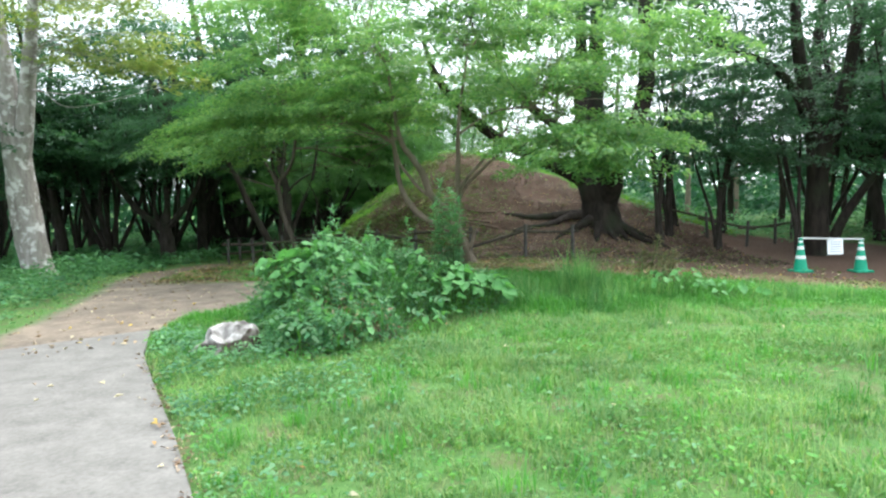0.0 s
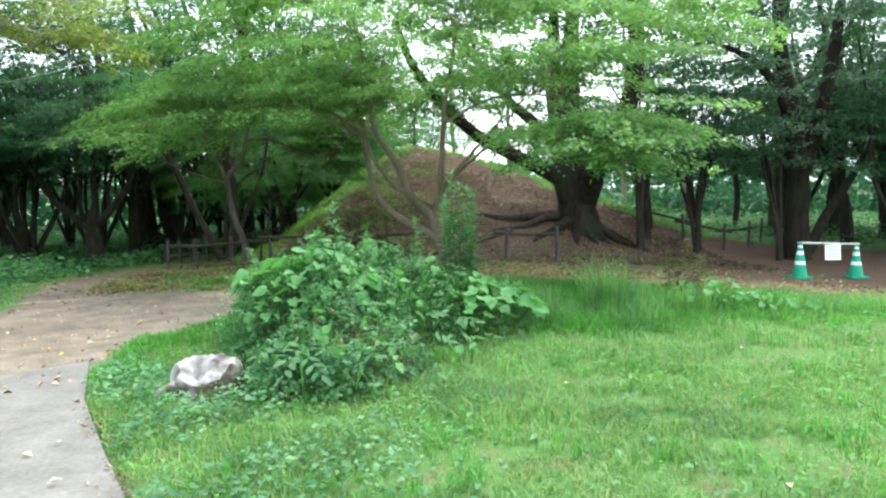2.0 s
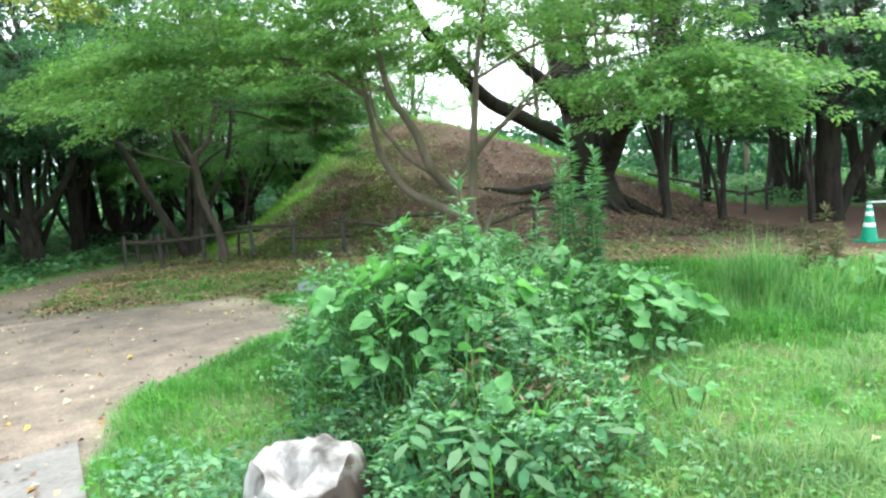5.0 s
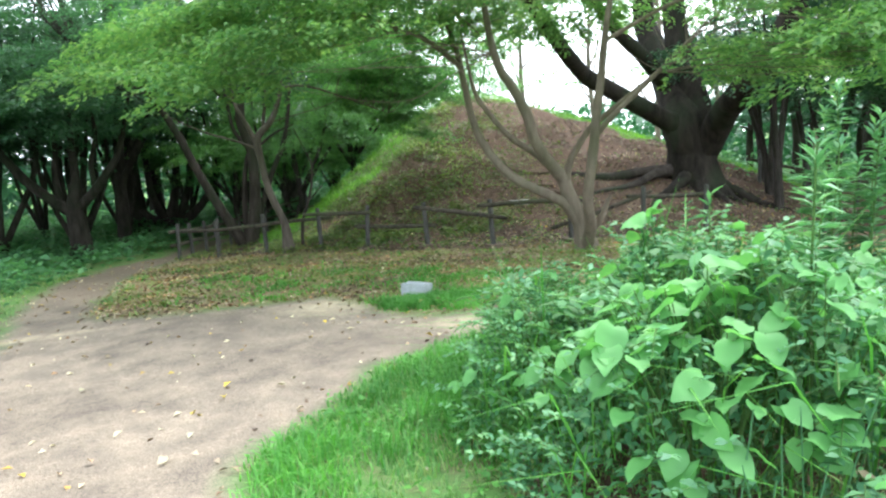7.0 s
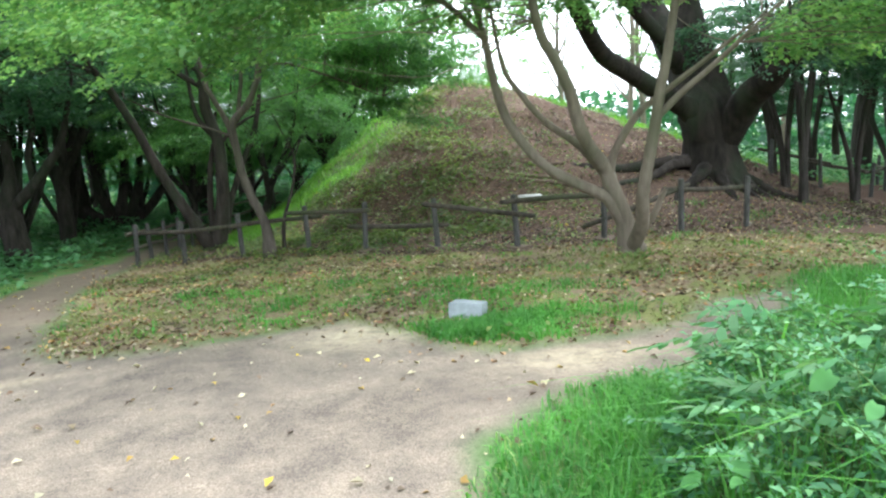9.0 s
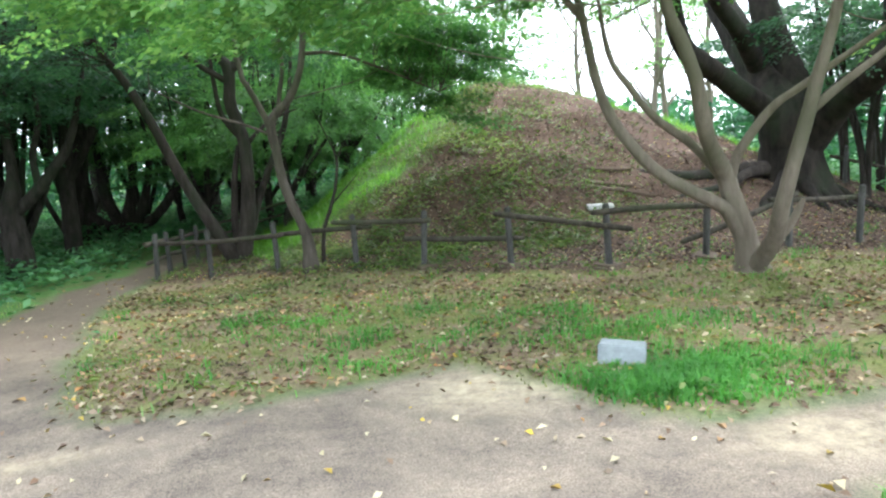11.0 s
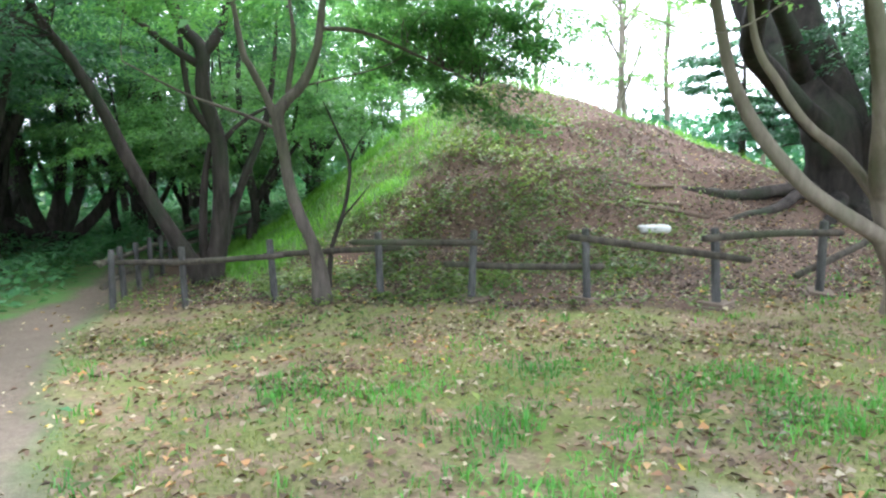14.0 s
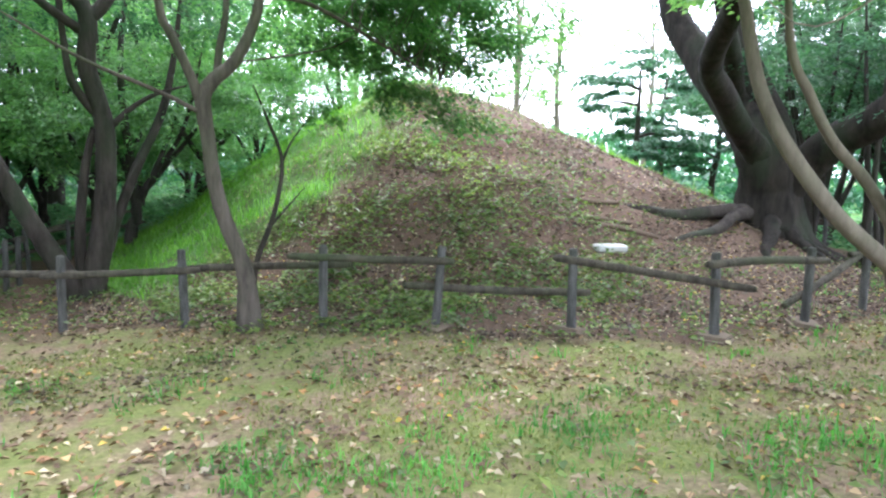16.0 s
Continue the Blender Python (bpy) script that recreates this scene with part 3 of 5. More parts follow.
# the pale many-stemmed maple in front of the fence
tree("maple_tree", "pale smooth maple with several bent stems and wide flat leaf layers", at(0.5, 14.27),
     [([(0.04, 0, -0.1), (0.03, 0, 0.1), (-0.06, 0.02, 0.4), (-0.22, 0.03, 0.68), (-0.36, 0.03, 0.78), (-0.94, 0.08, 1.1), (-1.2, 0.2, 1.4), (-1.36, 0.35, 1.72), (-1.44, 0.5, 2.1), (-1.5, 0.6, 2.6), (-1.6, 0.65, 3.1), (-1.95, 0.7, 4.2)], [0.24, 0.18, 0.09, 0.082, 0.07, 0.062, 0.06, 0.056, 0.05, 0.044, 0.038, 0.016]),
      ([(0.03, 0, 0.1), (-0.04, 0.02, 0.45), (-0.2, 0.02, 0.85), (-0.28, 0.02, 1.08), (-0.55, -0.15, 1.35), (-0.74, -0.3, 1.6), (-0.85, -0.36, 1.95), (-1.05, -0.45, 2.3), (-1.3, -0.55, 2.75), (-1.5, -0.6, 4.2)], [0.13, 0.11, 0.1, 0.095, 0.08, 0.074, 0.07, 0.062, 0.05, 0.02]),
      ([(-0.22, 0.02, 1.0), (-0.18, -0.08, 1.3), (0.02, -0.28, 1.7), (0.2, -0.45, 1.88), (0.55, -0.75, 2.2), (1.0, -1.1, 2.6)], [0.055, 0.048, 0.042, 0.036, 0.028, 0.012]),
      ([(-0.2, 0.02, 0.9), (-0.55, 0.12, 1.36), (-0.95, 0.2, 1.68), (-1.2, 0.25, 2.0), (-1.4, 0.3, 2.35), (-1.55, 0.3, 3.2)], [0.05, 0.045, 0.04, 0.036, 0.03, 0.012]),
      ([(0.02, -0.05, 0.08), (-0.05, -0.42, 0.42), (-0.17, -0.67, 0.78), (-0.16, -0.8, 1.2), (-0.15, -0.92, 1.55), (-0.16, -1.05, 1.9), (-0.14, -1.16, 2.25), (-0.1, -1.35, 3.0), (0.1, -1.6, 4.2)], [0.1, 0.082, 0.072, 0.066, 0.062, 0.056, 0.048, 0.036, 0.015]),
      ([(-0.15, -0.92, 1.6), (0.02, -1.15, 1.85), (0.3, -1.4, 2.15), (0.8, -1.9, 2.75)], [0.042, 0.035, 0.027, 0.012]),
      ([(-0.02, -0.2, 0.25), (0.1, -0.4, 0.5), (0.16, -0.5, 0.72), (0.2, -0.52, 0.82)], [0.05, 0.042, 0.034, 0.022]),
      ([(-1.5, 0.6, 2.7), (-2.1, 0.3, 3.1), (-2.8, 0.0, 3.3), (-3.6, -0.4, 3.3)], [0.04, 0.032, 0.024, 0.01]),
      ([(-0.12, -1.25, 2.7), (0.5, -2.0, 3.0), (1.0, -2.9, 2.95), (1.4, -3.9, 2.75)], [0.026, 0.02, 0.014, 0.007])],
     [(-2.9, -0.5, 3.35, 1.8, 1.4, 0.5, 36), (-4.0, 0.4, 3.45, 1.3, 1.2, 0.45, 18), (-5.0, 0.1, 3.2, 1.4, 0.9, 0.2, 24), (-3.9, -1.2, 2.75, 1.1, 0.7, 0.18, 20), (-1.8, -0.8, 3.8, 2.2, 1.8, 0.8, 34), (1.7, -3.9, 2.45, 0.9, 0.8, 0.25, 26), (1.9, -2.8, 2.55, 1.0, 1.1, 0.2, 24), (1.5, -1.4, 2.5, 0.9, 0.8, 0.2, 16), (1.2, -3.0, 3.5, 1.3, 1.2, 0.45, 26), (2.3, -2.6, 4.0, 1.7, 1.4, 0.7, 34), (0.4, -2.4, 4.7, 1.9, 1.2, 0.5, 34), (-3.0, 0.2, 4.6, 2.4, 1.8, 0.7, 34), (-0.6, -1.6, 5.2, 3.2, 2.0, 0.5, 40), (-2.8, 0.2, 5.7, 2.6, 2.0, 0.6, 50), (-0.3, -0.2, 4.5, 2.0, 1.2, 0.4, 34), (-0.4, 0.3, 3.6, 1.4, 1.2, 0.5, 40), (0.9, -0.4, 3.65, 1.2, 1.2, 0.45, 22)],
     M_palebark, M_maple, 12, 0.07, 1.1, 270, 0.6, 0.007, 12, 0.02, crown_from=1.9, tilt=0.35)

# the leaning pair by the path
tree("leaning_tree", "grey-brown tree with one leaning and one upright trunk", at(-5.13, 20.95),
     [([(0.0, 0, -0.15), (-0.08, 0, 0.12), (-0.26, 0, 0.5), (-0.44, 0, 0.85), (-0.72, 0, 1.42), (-0.98, 0, 2.02), (-1.18, 0, 2.55), (-1.55, 0, 3.3), (-1.95, -0.05, 4.0), (-2.3, -0.1, 5.4)], [0.208, 0.152, 0.124, 0.112, 0.100, 0.092, 0.084, 0.072, 0.056, 0.024]),
      ([(0.08, 0, -0.1), (0.13, 0, 0.2), (0.27, 0, 1.0), (0.32, 0, 1.9), (0.28, 0, 2.35), (0.14, 0, 2.9), (0.16, 0, 3.5), (-0.15, 0, 3.95), (-0.5, -0.05, 5.2)], [0.192, 0.160, 0.136, 0.120, 0.112, 0.108, 0.104, 0.080, 0.032]),
      ([(0.15, 0, 3.4), (0.36, 0, 3.65), (0.55, 0, 4.1), (0.7, 0, 5.4)], [0.088, 0.080, 0.068, 0.028]),
      ([(0.15, 0, 3.25), (-0.3, -0.05, 3.55), (-0.9, -0.1, 4.05), (-1.5, -0.1, 4.4)], [0.060, 0.052, 0.040, 0.016]),
      ([(0.28, 0.02, 2.25), (0.05, 0, 2.55), (-0.06, 0, 2.85), (-0.12, 0, 3.6), (-0.1, 0, 4.4)], [0.060, 0.052, 0.044, 0.036, 0.016]),
      ([(0.3, 0.1, 0.6), (0.42, 0.15, 1.0), (0.7, 0.25, 1.7), (1.02, 0.35, 2.4), (1.2, 0.4, 3.2), (1.35, 0.4, 4.4)], [0.080, 0.070, 0.064, 0.056, 0.040, 0.016]),
      ([(0.3, 0, 2.05), (0.55, 0, 2.35), (0.9, 0.05, 2.6), (1.3, 0.1, 2.75)], [0.044, 0.036, 0.028, 0.010]),
      ([(0.02, 0.12, 0.1), (0.0, 0.15, 0.75), (0.08, 0.15, 1.6), (0.2, 0.1, 2.15)], [0.080, 0.068, 0.056, 0.040])],
     [(-1.6, -0.8, 4.5, 2.8, 2.4, 1.0, 80), (0.6, 0.4, 5.2, 2.4, 2.2, 1.0, 60), (-3.0, -1.0, 3.5, 1.7, 1.5, 0.7, 40), (0.9, 0.8, 3.9, 1.5, 1.3, 0.5, 20)],
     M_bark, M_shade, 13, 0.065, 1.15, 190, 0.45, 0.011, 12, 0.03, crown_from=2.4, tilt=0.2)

# the fork-topped tree in the fence line
tree("forked_tree", "grey forked tree growing through the fence line", at(-3.9, 17.6),
     [([(0.0, 0, -0.15), (0.0, 0, 0.1), (-0.02, 0, 0.5), (-0.08, 0, 0.74), (-0.2, 0, 1.05), (-0.29, 0, 1.4), (-0.33, 0, 1.75), (-0.37, 0, 2.05), (-0.3, 0, 2.22), (-0.1, 0, 2.42), (0.06, 0, 2.75), (0.14, 0, 3.15), (0.3, 0.1, 4.4)], [0.168, 0.124, 0.080, 0.068, 0.066, 0.064, 0.062, 0.066, 0.060, 0.053, 0.046, 0.040, 0.016]),
      ([(-0.36, 0, 1.98), (-0.48, 0, 2.3), (-0.62, 0, 2.6), (-0.7, 0.02, 2.85), (-0.85, 0.1, 4.2)], [0.048, 0.040, 0.037, 0.034, 0.012]),
      ([(-0.25, 0.02, 2.25), (-0.22, 0.05, 2.5), (-0.15, 0.08, 2.9), (-0.2, 0.1, 3.6)], [0.036, 0.032, 0.027, 0.011]),
      ([(-0.3, 0, 1.92), (-0.7, -0.05, 2.1), (-1.25, -0.1, 2.3), (-1.8, -0.15, 2.6)], [0.022, 0.019, 0.014, 0.006]),
      ([(0.1, 0, 3.0), (0.6, 0.1, 3.0), (1.3, 0.15, 2.75), (2.0, 0.15, 2.45)], [0.028, 0.022, 0.016, 0.006])],
     [(0.6, 0.5, 3.9, 2.2, 1.8, 0.9, 80), (1.6, 0.6, 2.95, 1.5, 0.9, 0.35, 34), (1.9, 0.9, 2.4, 0.9, 0.5, 0.12, 12), (1.6, 1.6, 3.2, 1.2, 1.0, 0.3, 22), (-1.2, 0.3, 4.0, 1.8, 1.7, 0.7, 44), (2.2, 1.0, 3.5, 1.3, 1.2, 0.6, 40)],
     M_forkbark, M_mid, 14, 0.06, 0.85, 230, 0.45, 0.008, 11, 0.03, crown_from=1.7, tilt=0.2)

# a thin sapling that forks above the fence on the grassy flank
tree("sapling", "thin dark sapling forking above the grassy flank", at(-3.72, 18.3),
     [([(0.02, 0, -0.05), (0.06, 0, 0.5), (0.22, 0, 0.95), (0.3, 0, 1.25), (0.33, 0, 1.6), (0.2, 0, 1.95), (0.05, 0, 2.3)], [0.035, 0.03, 0.026, 0.024, 0.02, 0.014, 0.006]),
      ([(0.31, 0, 1.5), (0.42, 0, 1.75), (0.6, 0, 2.0)], [0.016, 0.012, 0.005]),
      ([(0.2, 0, 0.9), (0.4, 0.05, 1.1), (0.6, 0.1, 1.3)], [0.016, 0.012, 0.005])],
     [(0.3, 0.1, 2.2, 0.6, 0.5, 0.15, 6)], M_bark, M_mid, 16, 0.055, 0.5, 120, 0.6, 0.005, 8, 0.03, crown_from=1.2, tilt=0.2)

# the dark tree beyond the cones
tree("dark_tree", "tall dark-barked tree with wide dark leaf layers behind the cones", at(9.8, 17.4, 0.1),
     [([(0.05, 0, -0.2), (0, 0, 0.2), (-0.02, 0, 1.2), (0.0, 0, 2.2), (-0.1, 0, 3.1), (-0.3, 0, 4.2), (-0.5, 0.1, 5.6), (-0.6, 0.2, 8)], [0.46, 0.32, 0.28, 0.26, 0.22, 0.18, 0.15, 0.08]),
      ([(0.05, 0, 2.3), (0.35, -0.05, 3.2), (0.6, -0.1, 4.2), (0.85, -0.1, 5.6), (1.2, 0, 8)], [0.24, 0.2, 0.17, 0.14, 0.06]),
      ([(-0.2, 0, 3.4), (-0.7, -0.2, 4.3), (-1.5, -0.4, 5.0), (-2.8, -0.7, 5.4)], [0.14, 0.12, 0.09, 0.03]),
      ([(0.1, 0, 0.0), (0.45, 0.05, 0.5), (0.85, 0.1, 1.2), (1.5, 0.2, 2.0), (2.2, 0.3, 3.0)], [0.16, 0.14, 0.12, 0.1, 0.04])],
     [(-2.6, -0.9, 4.6, 2.6, 1.6, 1.0, 36), (-2.2, -1.2, 3.4, 2.0, 1.2, 0.4, 12), (0.6, -1.0, 4.4, 2.6, 1.6, 1.0, 24), (0.2, -0.8, 6.2, 3.6, 2.2, 1.0, 80), (-1.0, 0.5, 5.2, 3.6, 1.6, 0.5, 30), (2.6, -0.6, 3.6, 1.8, 1.4, 0.6, 26), (-3.6, 0.6, 6.6, 2.4, 1.8, 0.9, 40), (0.5, 0, 8.0, 3.4, 2.6, 0.8, 50)],
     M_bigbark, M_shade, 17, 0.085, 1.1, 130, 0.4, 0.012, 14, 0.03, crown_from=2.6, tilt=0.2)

# the low-forking fan of limbs beyond the fence's corner
lim = [([(0, 0, -0.2), (0, 0, 0.1), (-0.03, 0, 0.45), (0.12, 0.05, 1.2), (0.3, 0.1, 2.4), (0.4, 0.1, 5.4)], [0.42, 0.34, 0.26, 0.14, 0.11, 0.04])]
for a, sp, e in [(2.9, 2.3, 4.8), (2.5, 1.0, 5.6), (0.3, 1.9, 4.6), (0.1, 0.8, 5.8), (4.4, 1.4, 5.0)]:
    o = np.array([math.cos(a), math.sin(a), 0])
    lim.append(([o * 0.1 + [0, 0, 0.35], o * sp * 0.35 + [0, 0, 0.6], o * sp * 0.7 + [0, 0, 1.4], o * sp * 0.85 + [0.05, 0.05, 2.4], o * sp * 1.1 + [0, 0, e]], [0.17, 0.15, 0.12, 0.09, 0.03]))
tree("fan_limbed_tree", "dark shaded tree forking near the ground into a fan of limbs", at(-8.6, 28.6), lim,
     [(0, 0, 5.2, 2.6, 2.4, 0.9, 40), (0, -0.6, 3.9, 2.4, 2.0, 0.5, 26)], M_woodbark, M_shade, 62, 0.09, 1.3, 120, 0.3, 0.012, 12, 0.04, crown_from=2.0, tilt=0.18)

# the spreading tree in the shade beside the bend of the path
tree("spreading_tree", "dark shaded tree with bare spreading limbs beside the path", at(-9.0, 21.8),
     [([(0, 0, -0.2), (0, 0, 0.15), (-0.02, 0, 0.8), (-0.04, 0, 1.3), (0.08, 0, 2.0), (0.05, 0.1, 3.0), (0.3, 0.2, 5.0)], [0.4, 0.28, 0.22, 0.19, 0.1, 0.08, 0.03]),
      ([(-0.05, 0, 1.15), (-0.45, -0.05, 1.5), (-0.95, -0.1, 2.0), (-1.4, -0.15, 2.7), (-1.9, -0.2, 3.8)], [0.14, 0.12, 0.105, 0.085, 0.03]),
      ([(-0.02, 0, 1.25), (0.35, -0.05, 1.55), (0.8, -0.1, 2.05), (1.15, -0.1, 2.6), (1.5, -0.1, 3.8)], [0.13, 0.11, 0.095, 0.075, 0.03]),
      ([(-0.3, 0, 1.4), (-0.4, 0.1, 2.1), (-0.35, 0.2, 2.9), (-0.6, 0.3, 4.2)], [0.08, 0.07, 0.06, 0.025]),
      ([(0.5, -0.05, 1.7), (0.45, 0, 2.3), (0.6, 0.1, 3.0), (0.5, 0.1, 4.2)], [0.07, 0.06, 0.05, 0.02])],
     [(-0.4, -0.4, 3.9, 2.8, 2.0, 0.45, 46), (-1.0, 0, 5.4, 3.4, 2.8, 0.9, 70), (-0.5, 0.5, 7.4, 3.8, 3.2, 1.0, 80)], M_woodbark, M_shade, 63, 0.085, 1.35, 130, 0.3, 0.012, 12, 0.04, crown_from=2.2, tilt=0.18)

# the pale lichened tree beside the path's left verge
tree("lichened_tree", "pale grey trunk blotched with lichen, yellowing leaves above", at(-9.75, 15.8),
     [([(0.2, 0, -0.2), (0.08, 0, 0.4), (-0.08, 0, 1.8), (-0.15, 0, 3.0), (-0.25, 0, 4.4), (-0.5, 0, 7.5)], [0.42, 0.34, 0.33, 0.3, 0.26, 0.15]),
      ([(-0.15, 0, 2.6), (0.15, -0.1, 3.6), (0.4, -0.2, 4.8), (1.0, -0.6, 7.0)], [0.24, 0.2, 0.17, 0.08]),
      ([(-0.2, 0, 2.9), (-0.6, 0.1, 4.0), (-1.2, 0.2, 6.5)], [0.17, 0.14, 0.07])],
     [(2.2, -1.5, 5.6, 2.4, 1.8, 0.8, 60), (0, 0, 7.6, 3.0, 3.0, 1.2, 70), (3.4, -1.6, 4.7, 1.4, 1.0, 0.5, 60), (1.6, -0.6, 6.6, 3.0, 1.6, 0.8, 70)],
     M_lichenbark, M_yellow, 15, 0.09, 0.8, 70, 0.4, 0.01, 12, 0.03, crown_from=3.0)


# ---------------------------------------------------------------- woods round about
def random_limbs(rng, h, r, forks, lean=0.25, fork_at=0.25):
    """A trunk that divides low into bent limbs, as the shaded woodland trees do."""
    lx, ly = rng.normal(0, lean, 2)
    fz = h * fork_at
    limbs = [([(0, 0, -0.2), (0, 0, 0.15), (lx * 0.2, ly * 0.2, fz * 0.6), (lx * 0.5, ly * 0.5, fz), (lx + rng.normal(0, 0.3), ly + rng.normal(0, 0.3), h * 0.6), (lx * 1.5 + rng.normal(0, 0.5), ly * 1.5, h)], [r * 1.5, r * 1.15, r, r * 0.9, r * 0.55, r * 0.2])]
    for k in range(forks):
        a = rng.uniform(0, 6.28)
        z0 = fz * rng.uniform(0.75, 1.25)
        s = np.array([lx * 0.45, ly * 0.45, z0])
        o = np.array([math.cos(a), math.sin(a), 0])
        e = h * rng.uniform(0.7, 1.0)
        sp = rng.uniform(0.9, 1.9)
        limbs.append(([s, s + o * sp * 0.35 + [0, 0, (e - z0) * 0.18], s + o * sp * 0.75 + [0, 0, (e - z0) * 0.5] + rng.normal(0, 0.15, 3), s + o * sp * 1.2 + [0, 0, e - z0]], [r * 0.6, r * 0.48, r * 0.34, r * 0.1]))
    return limbs


WOODS = []
for k, (hh, rr, fk, fa, lab) in enumerate([(7.0, 0.19, 4, 0.16, "shaded woodland tree dividing low into bent dark limbs"), (7.5, 0.15, 3, 0.22, "slender shaded woodland tree with forked dark limbs"), (8.5, 0.22, 3, 0.3, "tall shaded woodland tree with a dark leafy crown"), (5.2, 0.1, 4, 0.14, "light green understorey maple with low leaf layers")]):
    rg = np.random.default_rng(40 + k)
    zones = [(0, 0, hh * 0.6, 2.8, 2.8, 1.2, 44), (0.4, -0.5, hh * 0.42, 2.6, 2.6, 0.6, 36), (0, 0, hh * 0.88, 2.4, 2.4, 1.2, 24)]
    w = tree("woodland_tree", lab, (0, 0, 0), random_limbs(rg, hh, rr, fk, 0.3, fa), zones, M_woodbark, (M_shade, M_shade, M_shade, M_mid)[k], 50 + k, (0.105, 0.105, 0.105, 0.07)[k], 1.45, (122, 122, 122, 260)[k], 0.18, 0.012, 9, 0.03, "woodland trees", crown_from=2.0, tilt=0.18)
    WOODS.append(w)
PLACES = [(1, -9.0, 24.9), (1, -12.5, 22.0), (0, -14.5, 25.0), (2, -9.8, 29.0), (3, -6.2, 27.5), (3, -4.2, 25.2), (1, -15.5, 20.5), (2, -7, 34), (3, 0.8, 27.5), (2, -11, 36), (0, -22, 33), (2, -20, 26), (2, 13.4, 24.0), (0, 16.2, 22.2), (1, 13.5, 20.5), (2, 15.5, 24), (0, 14.5, 16.8), (1, 17.5, 20), (1, 20, 27), (0, 19, 15.5),
          # Row beyond the view on the left, added to block sky light.
          (2, -13.5, 18.6), (1, -13.2, 14.5), (0, -14.2, 10.2), (1, -13.0, 5.5), (2, -11.8, 1.0),
          (3, -2.6, 26.8), (3, -4.6, 27.2), (3, -0.6, 30.0), (3, -5.6, 30.5), (3, -7.5, 31.0), (3, -3.4, 32.0), (1, -3.2, 37.0), (2, -5.5, 38.5), (1, -0.8, 37.5)]
turn = np.random.default_rng(77)
for i, (k, x, y) in enumerate(PLACES):
    m = pose(*at(x, y), 0, 0, turn.uniform(0, 360))
    c = copy_thing(WOODS[k], m)
    s = turn.uniform(0.88, 1.18) * (1.55 if y > 27.9 and x < -2.8 and k != 3 else 1.0) * (1.15 if y > 20 and (x < -7 or x > 7) and y <= 27.9 else 1.0)
    c.scale = (s, s, s)
for k, w in enumerate(WOODS):
    w.location = at(*[(-16.5, 31.5), (-8.2, 40), (23, 22), (-1.6, 35.0)][k])

# slender many-stemmed trees in the shade
rg = np.random.default_rng(49)
lim = []
for j in range(5):
    a, sp, e = 1.26 * j + rg.uniform(-0.4, 0.4), rg.uniform(0.5, 1.5), rg.uniform(4.6, 6.4)
    o = np.array([math.cos(a), math.sin(a), 0.0])
    lim.append(([o * 0.06 + [0, 0, -0.1], o * 0.12 * sp + [0, 0, 0.5], o * sp * 0.45 + [0, 0, e * 0.35] + rg.normal(0, 0.12, 3), o * sp * 0.75 + [0, 0, e * 0.65] + rg.normal(0, 0.18, 3), o * sp + [0, 0, e]], [0.09, 0.075, 0.06, 0.045, 0.018]))
slender = tree("slender_tree", "slender many-stemmed woodland tree with bent dark stems", at(-9.7, 23.6), lim, [(0, 0, 5.0, 2.2, 2.2, 0.9, 34), (0, 0, 3.7, 2.0, 2.0, 0.5, 20)], M_woodbark, M_shade, 56, 0.095, 1.2, 90, 0.5, 0.012, 8, 0.03, "slender woodland trees", crown_from=1.8)
for x, y in [(-11, 22.2), (-12.2, 24.2), (-9.5, 26.7), (-11.2, 27.8), (-13.8, 23.3), (-14.8, 27), (-10.4, 31), (-13, 29.5), (-16, 24), (-9, 33), (12.6, 22), (14, 19), (12.0, 16.2)]:
    c = copy_thing(slender, pose(*at(x, y), 0, 0, turn.uniform(0, 360)))
    s = turn.uniform(0.85, 1.15)
    c.scale = (s, s, s)

# slim stems beside the great tree
for k, (x, y) in enumerate([(6.3, 18.6), (6.8, 19.6), (5.6, 17.3), (7.4, 18.0), (8.6, 20.5), (9.2, 17.2)]):
    rg = np.random.default_rng(90 + k)
    lim = []
    for j in range(4):
        a, sp = rg.uniform(0, 6.28), rg.uniform(0.3, 0.9)
        e = rg.uniform(3.0, 4.5)
        lim.append(([(0.05 * j, 0.03 * j, -0.1), (0.15 * sp * math.cos(a), 0.15 * sp * math.sin(a), e * 0.3), (sp * 0.6 * math.cos(a), sp * 0.6 * math.sin(a), e * 0.65), (sp * math.cos(a), sp * math.sin(a), e)], [0.07, 0.05, 0.035, 0.012]))
    tree("thin_tree", "thin many-stemmed understorey tree with sparse leaf layers", at(x, y), lim, [(0, 0, 3.4, 1.7, 1.7, 0.8, 38), (0.4, -0.3, 2.5, 1.6, 1.6, 0.35, 16)], M_woodbark, M_shade, 95 + k, 0.085, 0.9, 100, 0.5, 0.008, 7, 0.02, "thin understorey trees", crown_from=1.2)


# the hazy pine and the tall pale-stemmed trees beyond the mound
rg = np.random.default_rng(131)
pine = [([(0, 0, -0.2), (0.1, 0, 1.5), (-0.1, 0, 3.2), (0.1, 0, 5.6)], [0.16, 0.13, 0.1, 0.03])]
for j in range(6):
    a, z = 1.1 * j, 2.0 + 0.55 * j
    pine.append(([(0, 0, z), (0.7 * math.cos(a), 0.7 * math.sin(a), z + 0.15), (1.6 * math.cos(a), 1.6 * math.sin(a), z + 0.2)], [0.06, 0.045, 0.015]))
